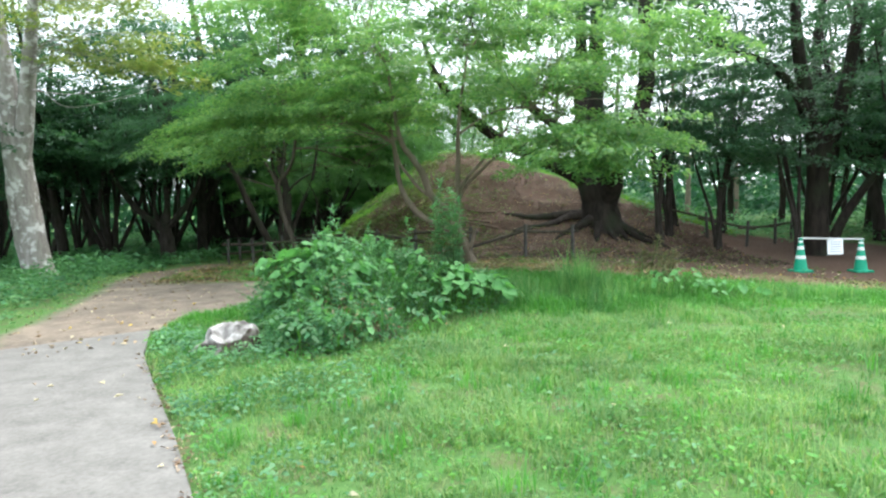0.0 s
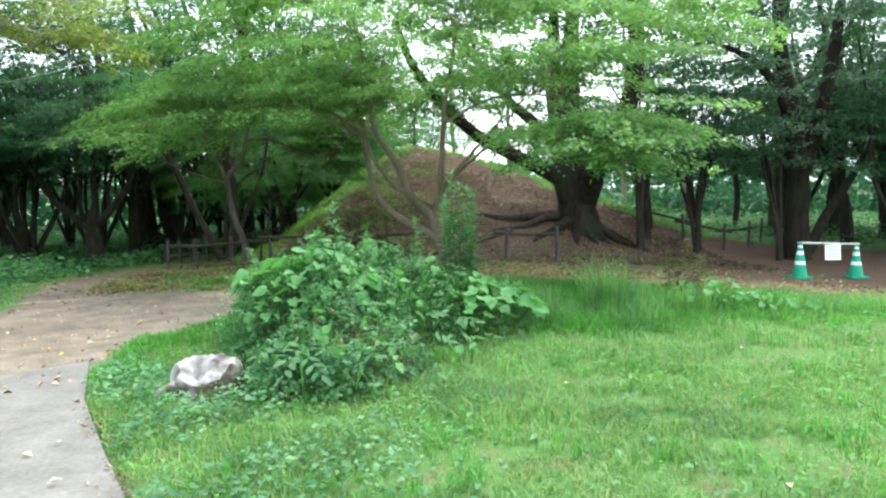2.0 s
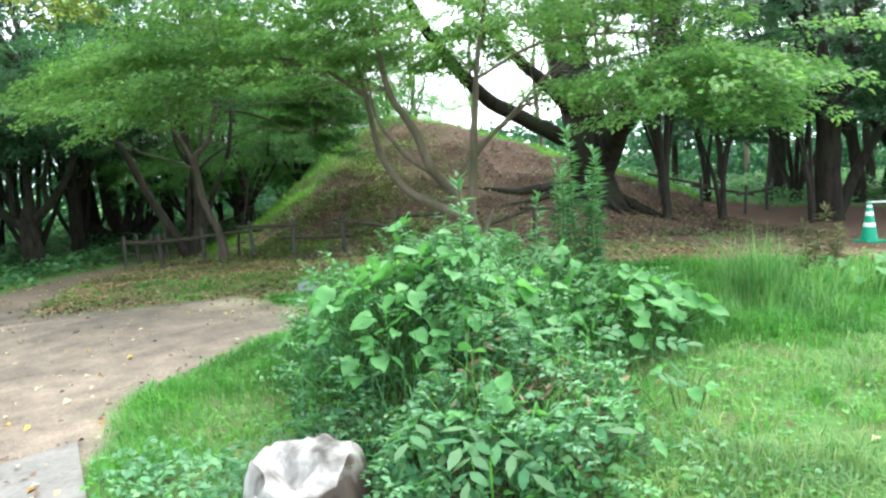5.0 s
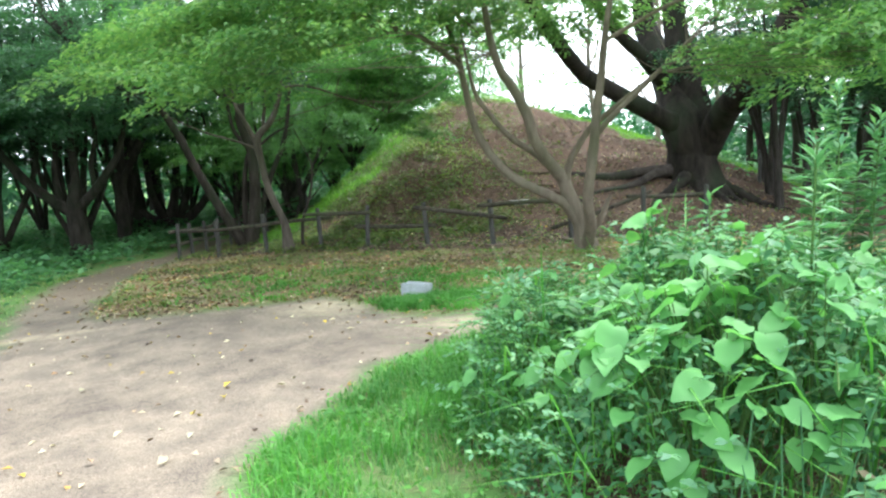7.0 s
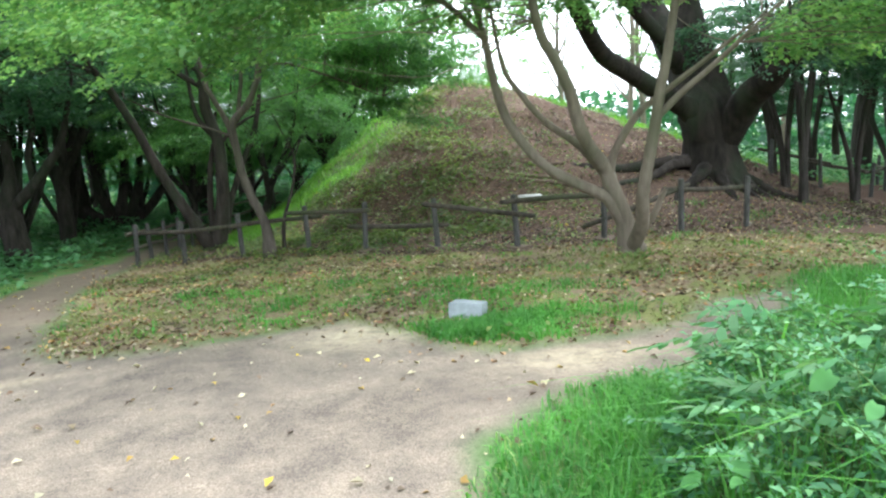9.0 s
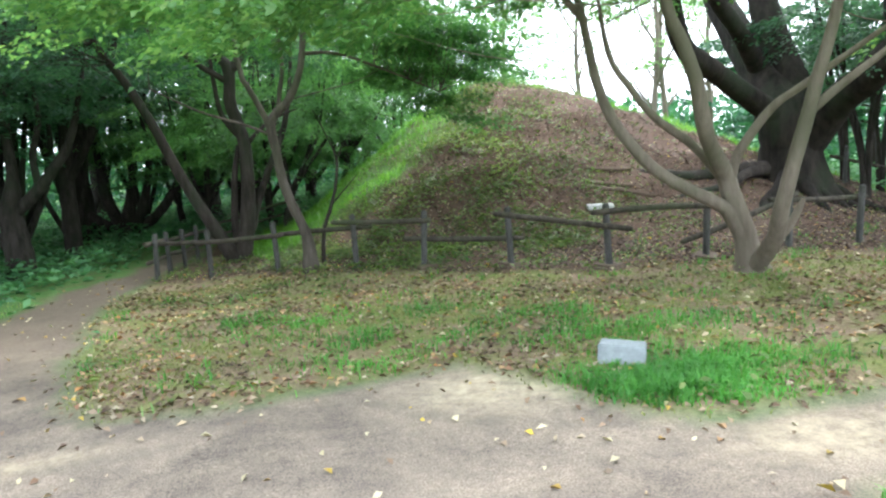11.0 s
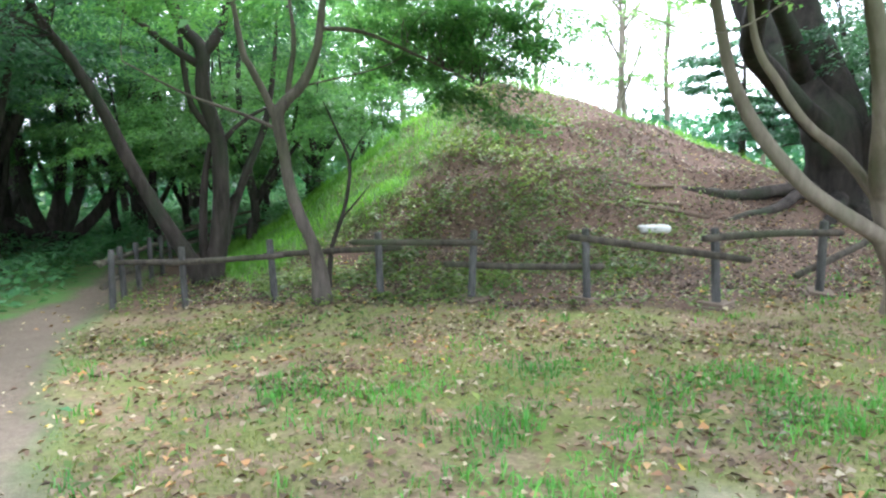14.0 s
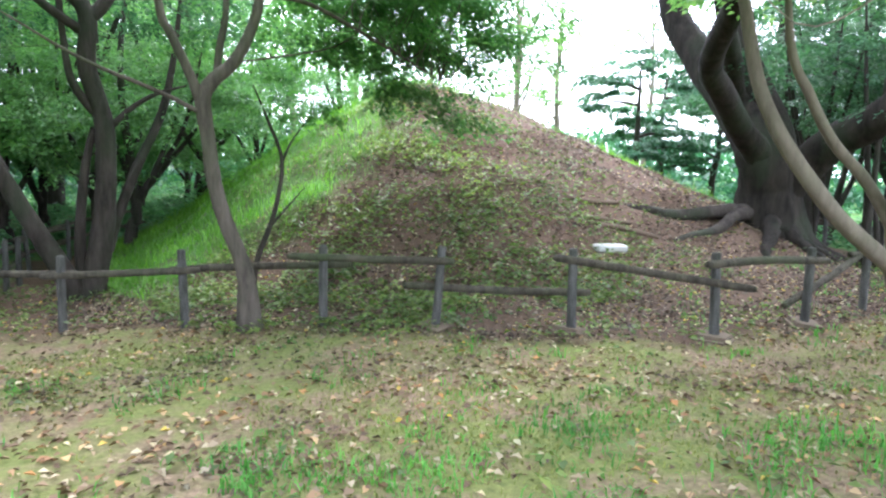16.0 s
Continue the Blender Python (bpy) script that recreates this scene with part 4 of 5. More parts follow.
pines = tree("pine_tree", "small blue-green pine with tiered needle clumps behind the mound", at(15.5, 30.5), pine, [(1.0 * math.cos(1.1 * j), 1.0 * math.sin(1.1 * j), 2.2 + 0.55 * j, 1.1, 1.1, 0.35, 22) for j in range(7)], M_bark, M_dark, 132, 0.11, 0.6, 90, 0.5, 0.01, 8, 0.03, "pines", crown_from=1.5, tilt=0.6)
copy_thing(pines, pose(*at(18.2, 30.0), 0, 0, 130))
copy_thing(pines, pose(*at(12.6, 29.0), 0, 0, 220))
lim = [([(0, 0, -0.2), (0.05, 0, 3), (-0.15, 0.1, 6.5), (0.2, 0, 12)], [0.17, 0.14, 0.11, 0.03])]
for j in range(7):
    a, z = 2.4 * j, 3.2 + 1.0 * j
    lim.append(([(-0.05, 0, z), (0.7 * math.cos(a), 0.7 * math.sin(a), z + 0.9), (1.3 * math.cos(a), 1.3 * math.sin(a), z + 2.3)], [0.07, 0.05, 0.015]))
tall = tree("tall_tree", "tall thin pale-stemmed tree with sparse leaves against the sky", at(14.0, 38.0), lim, [(0, 0, 8.5, 2.4, 2.4, 2.5, 46), (0, 0, 5.5, 2.0, 2.0, 1.2, 22)], M_palebark, M_maple, 134, 0.12, 0.9, 45, 0.5, 0.014, 8, 0.03, "tall pale trees", crown_from=3.0)
for x, y in [(17.2, 39.0), (11.0, 41.0), (7.5, 42.5), (21.5, 37.0), (4.0, 41.5), (12.6, 36.5)]:
    copy_thing(tall, pose(*at(x, y), 0, 0, turn.uniform(0, 360)))


def far_woods():
    rng = np.random.default_rng(120)
    k = 64000
    a = rng.uniform(radians(-75), radians(75), k)
    r = rng.uniform(42, 60, k)
    keep = (a < radians(-12)) | (rng.uniform(0, 1, k) < 0.8)
    a, r = a[keep], r[keep]
    x, y = np.sin(a) * r, np.cos(a) * r
    top = np.where(a < radians(-14), 10.0, 4.5) * (0.7 + 0.5 * soft_noise(x, y, 0.25, 3))
    z = np.where(rng.uniform(0, 1, len(a)) < 0.4, rng.uniform(0, 0.3, len(a)), rng.uniform(0.2, 1, len(a))) * top
    c = np.stack([x, y, z - 0.8], 1)
    n = len(c)
    d = unit(rng.normal(0, 1, (n, 3)))
    nn = unit(rng.normal(0, 0.6, (n, 3)) + [0, 0, 1])
    L = rng.uniform(0.28, 0.6, n)
    v, f = leaf_quads(c, d, nn, L, L * 0.8)
    tagged(raw("far_woods", v, f, M_dark, None, "distant mixed woods closing the park"), category="woods", kind="stuff")


far_woods()


# ---------------------------------------------------------------- fence round the mound
def fence():
    root = tagged(new("log_fence"), "low weathered log fence with grey posts along the mound's foot", "fence")
    rng = np.random.default_rng(31)
    front = [(-6.2, 19.15), (-5.36, 18.79), (-4.36, 18.15), (-3.3, 17.32), (-2.49, 16.67), (-1.54, 15.96), (-0.61, 15.22), (0.63, 15.2), (1.9, 15.35), (3.0, 15.4)]
    back = [(-6.2, 19.15), (-6.2, 20.3), (-6.1, 21.3), (-6.0, 22.3), (-5.9, 23.4), (-5.8, 24.6), (-5.2, 25.6), (-4.0, 26.2)]
    far = [(6.6, 19.4), (7.6, 19.1), (8.6, 18.8), (9.8, 19.6), (11.0, 21.0)]

    def post(x, y):
        z = float(height(x, y))
        v, f = tube([(0, 0, -0.2), (0, 0, 0.1), (0, 0, 0.66), (0, 0, 0.735), (0, 0, 0.745)], [0.041, 0.041, 0.039, 0.036, 0.002], 10, rng, 0.02)
        p = raw("post", v, f, M_post, root, "", True)
        p.matrix_local = pose(x, y, z, rng.normal(0, 1.5), rng.normal(0, 1.5), rng.uniform(0, 360))
        return p

    def rail(a, b, za, zb, side):
        a, b = np.array(a), np.array(b)
        d = (b - a) / np.linalg.norm(b - a)
        n = np.array([-d[1], d[0]]) * side * 0.06
        o = rng.uniform(0.12, 0.3)
        a3 = np.array([*(a - d * o + n), height(*a) + za])
        b3 = np.array([*(b + d * rng.uniform(0.1, 0.25) + n), height(*b) + zb])
        mid = (a3 + b3) / 2 + [0, 0, rng.normal(0, 0.012)]
        v, f = tube([a3, a3 + (b3 - a3) * 0.02, mid, b3 - (b3 - a3) * 0.02, b3], [0.004, 0.034, 0.036, 0.033, 0.004], 9, rng, 0.03)
        raw("rail", v, f, M_fence, root, "", True)

    for p in front + back[1:] + far:
        post(*p)
    for i, j, z0, z1, side in ((0, 1, 0.58, 0.55, 1), (1, 2, 0.54, 0.56, -1), (2, 3, 0.54, 0.56, 1), (3, 4, 0.63, 0.62, -1), (4, 5, 0.37, 0.35, 1), (5, 6, 0.66, 0.46, -1), (6, 7, 0.66, 0.62, -1), (7, 8, 0.22, 0.64, 1), (8, 9, 0.6, 0.58, 1)):
        rail(front[i], front[j], z0, z1, side)
    for a, b in zip(back, back[1:]):
        rail(a, b, 0.6, 0.58, 1)
        rail(a, b, 0.33, 0.32, 1)
    for a, b in zip(far, far[1:]):
        rail(a, b, 0.55, 0.5, 1)
    # concrete footings under some posts
    for x, y in front[4:8]:
        bm = bmesh.new()
        bmesh.ops.create_cube(bm, size=1, matrix=pose(0, 0, 0) @ Matrix.Diagonal((0.34, 0.3, 0.16, 1)))
        bmesh.ops.bevel(bm, geom=bm.edges[:], offset=0.035, segments=2, affect="EDGES")
        o = part("footing", bm, M_stone, root, "mossy concrete footing")
        o.matrix_local = pose(x, y, float(height(x, y)) - 0.03, rng.normal(0, 4), rng.normal(0, 4), rng.uniform(20, 50))


fence()


# ---------------------------------------------------------------- steps, block, slab, stump
def block(name, label, category, x, y, z, size, rz, material, bevel=0.02, seed=0, kind=""):
    rng = np.random.default_rng(seed)
    bm = bmesh.new()
    bmesh.ops.create_cube(bm, size=1, matrix=Matrix.Diagonal((*size, 1)))
    bmesh.ops.subdivide_edges(bm, edges=bm.edges[:], cuts=2, use_grid_fill=True)
    for v in bm.verts:
        v.co += Vector(rng.normal(0, bevel * 0.25, 3))
    bmesh.ops.bevel(bm, geom=[e for e in bm.edges if e.calc_face_angle(0) > 0.8], offset=bevel, segments=2, affect="EDGES")
    ob = part(name, bm, material, None, label, name != "marker_slab")
    ob.matrix_world = pose(x, y, z, rng.normal(0, 2), rng.normal(0, 2), rz)
    return tagged(ob, category=category, kind=kind)


block("stone_block", "pale cut stone block lying on the mound's slope", "stone", 0.46, 17.6, float(height(0.46, 17.6)) + 0.025, (0.38, 0.2, 0.09), -14, M_blockstone, 0.012, 3)
for k, (x, y) in enumerate([(0.75, 18.1), (0.62, 18.35), (0.9, 18.75)]):
    rng = np.random.default_rng(70 + k)
    step = tagged(new("log_step"), "worn timber step edge sunk in the mound's soil", "step", "mound steps")
    step.location = at(x, y, 0.0)
    a, hl = radians(-24 + 3 * k), 0.8 - 0.08 * k
    p = [(math.cos(a) * hl * q, math.sin(a) * hl * q, float(height(x + math.cos(a) * hl * q, y + math.sin(a) * hl * q) - height(x, y)) * 0.6 + 0.012) for q in (-1, -0.97, -0.3, 0.4, 0.97, 1)]
    v, f = tube(p, [0.005, 0.03, 0.034, 0.032, 0.028, 0.005], 10, rng, 0.05)
    raw("log", v, f, M_soil, step, "", True)
block("marker_slab", "pale grey granite slab half hidden in grass", "stone", -2.14, 12.04, float(height(-2.14, 12.04)) + 0.045, (0.29, 0.17, 0.14), -32, M_slab, 0.008, 17)


def stump_wood(dark_from):
    m, nt, out = mat("bleached_stump_wood")
    a = noise_node(nt, 7, 7, 0.7, "Object", (1, 1, 0.3))
    b = noise_node(nt, 3.4, 3, 0.5)
    col = mixc(nt, ramp(nt, b, [(dark_from - 0.03, (0, 0, 0)), (dark_from + 0.12, (1, 1, 1))]), ramp(nt, a, [(0.25, (0.2, 0.185, 0.165)), (0.65, (0.52, 0.5, 0.47))]), ramp(nt, a, [(0.3, (0.018, 0.014, 0.011)), (0.7, (0.085, 0.066, 0.052))]))
    principled(nt, out, col, 0.9, bump(nt, a, 0.8, 0.03), 0.15)
    return m


def stump():
    rng = np.random.default_rng(61)
    root = tagged(new("tree_stump"), "bleached weathered tree stump with dark split bark in the verge", "stump")
    root.location = at(-2.14, 6.5, 0.02)
    root.scale = (0.98, 0.92, 1.15)
    sides = 36
    ang = np.linspace(0, 2 * np.pi, sides, endpoint=False)
    prof = 1 + 0.12 * np.sin(3 * ang + 0.6) + 0.07 * np.sin(7 * ang) + 0.03 * rng.normal(0, 1, sides)
    rings = [(0.0, 0.26), (0.08, 0.24), (0.15, 0.22), (0.19, 0.205), (0.208, 0.18), (0.2, 0.1), (0.15, 0.05)]
    V, F = [], []
    for z, r in rings:
        rag = rng.normal(0, 0.006, sides)
        V.append(np.stack([r * prof * np.cos(ang) * 1.1, r * prof * np.sin(ang), z + rag + (0.016 * np.sin(2 * ang + 1) + 0.38 * r * np.sin(ang)) * (z > 0.1)], 1))
    for k in range(len(rings) - 1):
        for j in range(sides):
            F.append((k * sides + j, k * sides + (j + 1) % sides, (k + 1) * sides + (j + 1) % sides, (k + 1) * sides + j))
    V = np.vstack(V)
    raw("bark", V[:5 * sides], np.array(F[:4 * sides]), stump_wood(0.39), root, "mottled split bark", True)
    v2 = V[4 * sides:]
    f2 = np.array(F[4 * sides:]) - 4 * sides
    last = 2 * sides
    v2[sides:] += [-0.04, -0.02, 0]
    v2 = np.vstack([v2, [[-0.04, -0.02, 0.12]]])
    cap = np.array([(last + j, last + (j + 1) % sides, len(v2) - 1, len(v2) - 1) for j in range(sides)])
    tri = np.vstack([np.vstack([f2[:, :3], f2[:, [0, 2, 3]]]), cap[:, :3]])
    raw("cut_face", v2, tri, stump_wood(0.48), root, "bleached hollow cut face", True)
    v, f = tube([(-0.12, -0.05, 0.05), (-0.22, -0.12, 0.06), (-0.32, -0.18, 0.03), (-0.4, -0.22, -0.04)], [0.09, 0.08, 0.055, 0.02], 12, rng, 0.08)
    raw("root", v, f, stump_wood(0.38), root, "weathered surface root", True)


stump()


# ---------------------------------------------------------------- traffic cones with a bar and notice
def plain(name, col, rough=0.5, var=0.12):
    m, nt, out = mat(name)
    n = noise_node(nt, 9, 5)
    principled(nt, out, ramp(nt, n, [(0.3, tuple(c * (1 - var) for c in col)), (0.7, tuple(min(1, c * (1 + var)) for c in col))]), rough)
    return m


M_coneg = plain("green_plastic", (0.02, 0.3, 0.17))
M_conew = plain("white_reflective_band", (0.75, 0.78, 0.76))
M_bar = plain("grey_bar_plastic", (0.55, 0.56, 0.55))
M_paper = plain("white_notice_paper", (0.8, 0.82, 0.85), 0.6, 0.03)
M_ink = plain("notice_ink", (0.25, 0.27, 0.3))


def cone(x, y):
    root = tagged(new("traffic_cone"), "green traffic cone with white reflective bands on bare soil", "traffic cone", "barrier cones")
    root.location = at(x, y, 0.0)
    bm = bmesh.new()
    bmesh.ops.create_cube(bm, size=1, matrix=Matrix.Translation((0, 0, 0.02)) @ Matrix.Diagonal((0.38, 0.38, 0.04, 1)))
    bmesh.ops.bevel(bm, geom=bm.edges[:], offset=0.015, segments=2, affect="EDGES")
    part("base", bm, M_coneg, root)

    def r(z):
        return 0.135 - 0.105 * (z - 0.04) / 0.66
    cuts = [0.04, 0.27, 0.34, 0.46, 0.53, 0.6, 0.64, 0.7]
    for k, (a, b) in enumerate(zip(cuts, cuts[1:])):
        v, f = tube([(0, 0, a), (0, 0, (a + b) / 2), (0, 0, b)], [r(a), r((a + b) / 2), r(b)], 20)
        raw("band" if k % 2 else "cone_body", v, f, M_conew if k % 2 else M_coneg, root, "", True)
    return root


CA, CB = (7.3, 13.55), (8.85, 14.05)
cone(*CA)
cone(*CB)
za, zb = float(height(*CA)) + 0.69, float(height(*CB)) + 0.69
bar = tagged(new("barrier_bar"), "pale plastic bar resting across two cones with a notice", "barrier bar")
v, f = tube([(CA[0] - 0.05, CA[1], za), ((CA[0] + CB[0]) / 2, (CA[1] + CB[1]) / 2, (za + zb) / 2), (CB[0] + 0.05, CB[1], zb)], [0.018, 0.018, 0.018], 10)
raw("bar", v, f, M_bar, bar, "", True)
nx, ny, nz = (CA[0] * 0.45 + CB[0] * 0.55), (CA[1] * 0.45 + CB[1] * 0.55) - 0.03, (za + zb) / 2 - 0.17
bm = bmesh.new()
bmesh.ops.create_cube(bm, size=1, matrix=pose(nx, ny, nz, -6, 0, -10) @ Matrix.Diagonal((0.3, 0.006, 0.32, 1)))
sheet = part("notice", bm, M_paper, bar, "white laminated notice sheet")
for k in range(5):
    bm = bmesh.new()
    bmesh.ops.create_cube(bm, size=1, matrix=pose(nx, ny, nz, -6, 0, -10) @ Matrix.Translation((0.0, -0.0045, 0.1 - 0.05 * k)) @ Matrix.Diagonal((0.22 - 0.03 * (k % 2), 0.003, 0.014, 1)))
    part("text_line", bm, M_ink, sheet)


# ---------------------------------------------------------------- the overgrown weed bush
def weed_bush():
    rng = np.random.default_rng(71)
    root = tagged(new("weed_bush"), "dense overgrown clump of mixed weeds and brambles on the verge", "bush")
    k = 52000
    x, y = rng.uniform(-2.5, 0.9, k), rng.uniform(5.8, 9.6, k)
    top = bush_top(x, y)
    gap = soft_noise(x, y, 9.0, 2) > 0.38 - 0.12 * (top > 0.5)
    keep = (top > 0.06) & (gap | (rng.uniform(0, 1, k) < 0.15))
    x, y, top = x[keep], y[keep], top[keep]
    n = len(x)
    z = top * (1 - 0.6 * rng.uniform(0, 1, n) ** 2.2)
    c = np.stack([x, y, z + height(x, y)], 1)
    out = unit(np.stack([x + 1.1, y - 7.5, np.full(n, 0.5)], 1))
    d = unit(out * 0.5 + rng.normal(0, 0.7, (n, 3)) + [0, 0, -0.2])
    nn = unit(out * 0.6 + rng.normal(0, 0.5, (n, 3)) + [0, 0, 0.7])
    L = rng.uniform(0.02, 0.06, n) * (0.7 + 0.8 * soft_noise(x, y, 5, 7))
    v, f = leaf_quads(c, d, nn, L, L * rng.uniform(0.25, 0.6, n))
    tagged(raw("foliage", v, f, M_weed, root), kind="stuff")
    # sprigs that stand out of the mass, each a stem with leaves in pairs
    st, lc, ld, ln_, ll = [], [], [], [], []
    for i in range(620):
        j = rng.integers(0, n)
        tip = np.array([x[j], y[j], height(x[j], y[j]) + top[j]])
        o = unit(np.array([x[j] + 1.1, y[j] - 7.5, 0.0]) + rng.normal(0, 0.5, 3) + [0, 0, 0.45])
        reach = rng.uniform(0.06, 0.26)
        s0, s1 = tip - o * 0.18, tip + o * reach
        mid = (s0 + s1) / 2 + [0, 0, 0.04]
        st.append(tube([s0, mid, s1], [0.003, 0.0025, 0.0012], 4))
        side = unit(np.cross(o, [0, 0, 1.0]))
        for q in np.linspace(0.25, 1.0, 8):
            p = s0 * (1 - q) + s1 * q + [0, 0, 0.04 * math.sin(q * 3.1)]
            for sg in (-1, 1):
                lc.append(p)
                ld.append(unit(side * sg + o * 0.6 + rng.normal(0, 0.25, 3)))
                ln_.append(unit(np.array([0, 0, 1.0]) + rng.normal(0, 0.35, 3)))
                ll.append(rng.uniform(0.03, 0.065) * (1.1 - 0.4 * q))
    L = np.array(ll)
    v, f = leaf_quads(np.array(lc), np.array(ld), np.array(ln_), L, L * 0.5)
    tagged(raw("sprig_leaf_mass", v, f, M_rod, root), kind="stuff")
    v, f = join(st)
    tagged(raw("stem_mass", v, f, M_stem, root, "", True), kind="stuff")
    k = 1500
    x, y = rng.uniform(-2.4, 0.8, k), rng.uniform(5.9, 9.4, k)
    top = bush_top(x, y)
    x, y, top = x[top > 0.15], y[top > 0.15], top[top > 0.15]
    k = len(x)
    p = np.stack([x, y, height(x, y) + top * 0.45], 1)
    v, f = blades(rng, p, 0.15 + top * rng.uniform(0.3, 0.85, k), rng.uniform(0.006, 0.011, k), 1.9)
    tagged(raw("grass_mass", v, f, M_verge, root), kind="stuff")
    # pale upright stalks under the vine, and a withered tangle low in front
    for i in range(16):
        px, py = rng.uniform(-1.85, -1.0), rng.uniform(6.7, 7.15)
        z0, h = float(height(px, py)), rng.uniform(0.4, 0.75)
        lx, ly = rng.normal(0, 0.1, 2)
        v, f = tube([(px, py, z0), (px + lx * 0.5, py + ly * 0.5, z0 + h * 0.55), (px + lx, py + ly, z0 + h)], [0.0035, 0.003, 0.002], 5)
        raw("stalk", v, f, M_rod, root, "pale green stalk", True)
    k = 700
    c = np.stack([rng.normal(-0.95, 0.22, k), rng.normal(6.72, 0.2, k), np.zeros(k)], 1)
    c[:, 2] = height(c[:, 0], c[:, 1]) + bush_top(c[:, 0], c[:, 1]) * rng.uniform(0.3, 1.02, k) + 0.01
    L = rng.uniform(0.03, 0.09, k)
    v, f = leaf_quads(c, unit(rng.normal(0, 1, (k, 3)) - [0, 0, 0.6]), unit(rng.normal(0, 0.6, (k, 3)) + [0, -0.6, 0.6]), L, L * 0.3)
    tagged(raw("withered_leaf_mass", v, f, M_litter, root, "withered brown leaves"), kind="stuff")


weed_bush()


def heart_leaf_mesh(name, L, W):
    """A heart-shaped leaf with a raised rim and a drooping tip, along +x."""
    n = 7
    V, F = [], []
    for i in range(n):
        t = i / (n - 1)
        w = W * 0.5 * (math.sin(math.pi * min(1, t * 0.86 + 0.14)) ** 0.75) * (1.12 - 0.35 * t) if i < n - 1 else 0.004
        x, z = L * t, -0.35 * L * t * t + 0.05 * L * math.sin(t * 9)
        V += [(x - (0.08 * L if i == 0 else 0), -w, z + 0.16 * w), (x, 0, z - 0.06 * w), (x - (0.08 * L if i == 0 else 0), w, z + 0.16 * w)]
        if i:
            b = 3 * (i - 1)
            F += [(b, b + 1, b + 4, b + 3), (b + 1, b + 2, b + 5, b + 4)]
    me = bpy.data.meshes.new(name)
    me.from_pydata(V, [], F)
    for p in me.polygons:
        p.use_smooth = True
    me.materials.append(M_broad)
    return me


HEART = [heart_leaf_mesh("broad_leaf", 0.15, 0.135), heart_leaf_mesh("broad_leaf", 0.12, 0.105), heart_leaf_mesh("broad_leaf", 0.09, 0.08)]


def broadleaf(x, y, h, n, seed, label="vine with broad heart-shaped leaves climbing over the weeds", spread=0.35, scale=1.0):
    """Stalks that rise through the weeds, each ending in one broad drooping leaf."""
    rng = np.random.default_rng(seed)
    root = tagged(new("broadleaf_vine"), label, "vine", "broad-leaved vines")
    z0 = float(height(x, y))
    root.location = (x, y, z0)
    for k in range(n):
        a = rng.uniform(0, 6.28)
        r = spread * math.sqrt(rng.uniform(0.02, 1))
        px, py = math.cos(a) * r, math.sin(a) * r
        lift = max(float(bush_top(np.array(x + px), np.array(y + py))), h * (1 - 0.5 * (r / spread) ** 2) * 0.8) + rng.uniform(0.0, 0.1)
        p = np.array([px, py, lift])
        v, f = tube([p * [0.5, 0.5, 0.3], p * [0.7, 0.7, 0.75], p], [0.004, 0.0035, 0.0025], 4)
        raw("stalk", v, f, M_stem, root, "", True)
        lf = new("leaf", HEART[rng.integers(0, 3)])
        lf.parent = root
        s = 0.85 * scale * rng.uniform(0.75, 1.2)
        lf.matrix_local = pose(*p, rng.normal(0, 20), rng.uniform(-12, 34), math.degrees(a) + rng.normal(0, 45)) @ Matrix.Diagonal((s, s, s, 1))


VINES = [(-1.6, 7.3, 1.0, 100, 0.42, 1.05), (-1.2, 7.35, 0.98, 80, 0.42, 1.0), (-1.85, 7.9, 0.7, 30, 0.35, 0.9), (-1.3, 8.05, 0.95, 40, 0.45, 0.95), (0.1, 8.05, 0.62, 90, 0.5, 1.15), (0.45, 8.3, 0.5, 60, 0.42, 1.1), (-0.85, 7.6, 0.85, 34, 0.42, 0.85),
         (-1.4, 6.5, 0.3, 16, 0.3, 0.75), (-0.1, 6.9, 0.3, 14, 0.35, 0.75), (-0.9, 6.4, 0.4, 16, 0.35, 0.7), (-1.95, 8.5, 0.55, 16, 0.35, 0.85), (3.2, 9.2, 0.42, 34, 0.55, 1.0), (3.8, 8.9, 0.35, 30, 0.45, 0.95)]
for i, (x, y, h, n, sp, sc) in enumerate(VINES):
    broadleaf(x, y, h, n, 300 + i, spread=sp, scale=sc)


def compound_leaf_mesh():
    """A stalk with three pairs of oval leaflets and one at the tip."""
    V, F = [], []
    for q, sg in ((0.06, -1), (0.06, 1), (0.13, -1), (0.13, 1), (0.19, -1), (0.19, 1), (0.22, 0)):
        ang = sg * 1.05
        dx, dy = math.cos(ang), math.sin(ang)
        L = 0.1 if sg else 0.12
        b = len(V)
        for u, w in ((0, 0.002), (0.35, 0.021), (0.7, 0.018), (1.0, 0.001)):
            z = -0.25 * q * q / 0.2 - 0.03 * u * u
            V += [(q + dx * L * u - dy * w, dy * L * u + dx * w, z + 0.006), (q + dx * L * u + dy * w, dy * L * u - dx * w, z)]
        F += [(b + 2 * k, b + 2 * k + 1, b + 2 * k + 3, b + 2 * k + 2) for k in range(3)]
    me = bpy.data.meshes.new("compound_leaf")
    me.from_pydata(V, [], F)
    me.materials.append(M_weed)
    return me


COMPOUND = compound_leaf_mesh()


def compound_weed(x, y, h, n, seed, spread):
    rng = np.random.default_rng(seed)
    root = tagged(new("compound_weed"), "leafy weed with feather-like compound leaves among the bush", "weed", "compound-leaved weeds")
    root.location = (x, y, float(height(x, y)))
    for k in range(n):
        a = rng.uniform(0, 6.28)
        r = spread * math.sqrt(rng.uniform(0.02, 1))
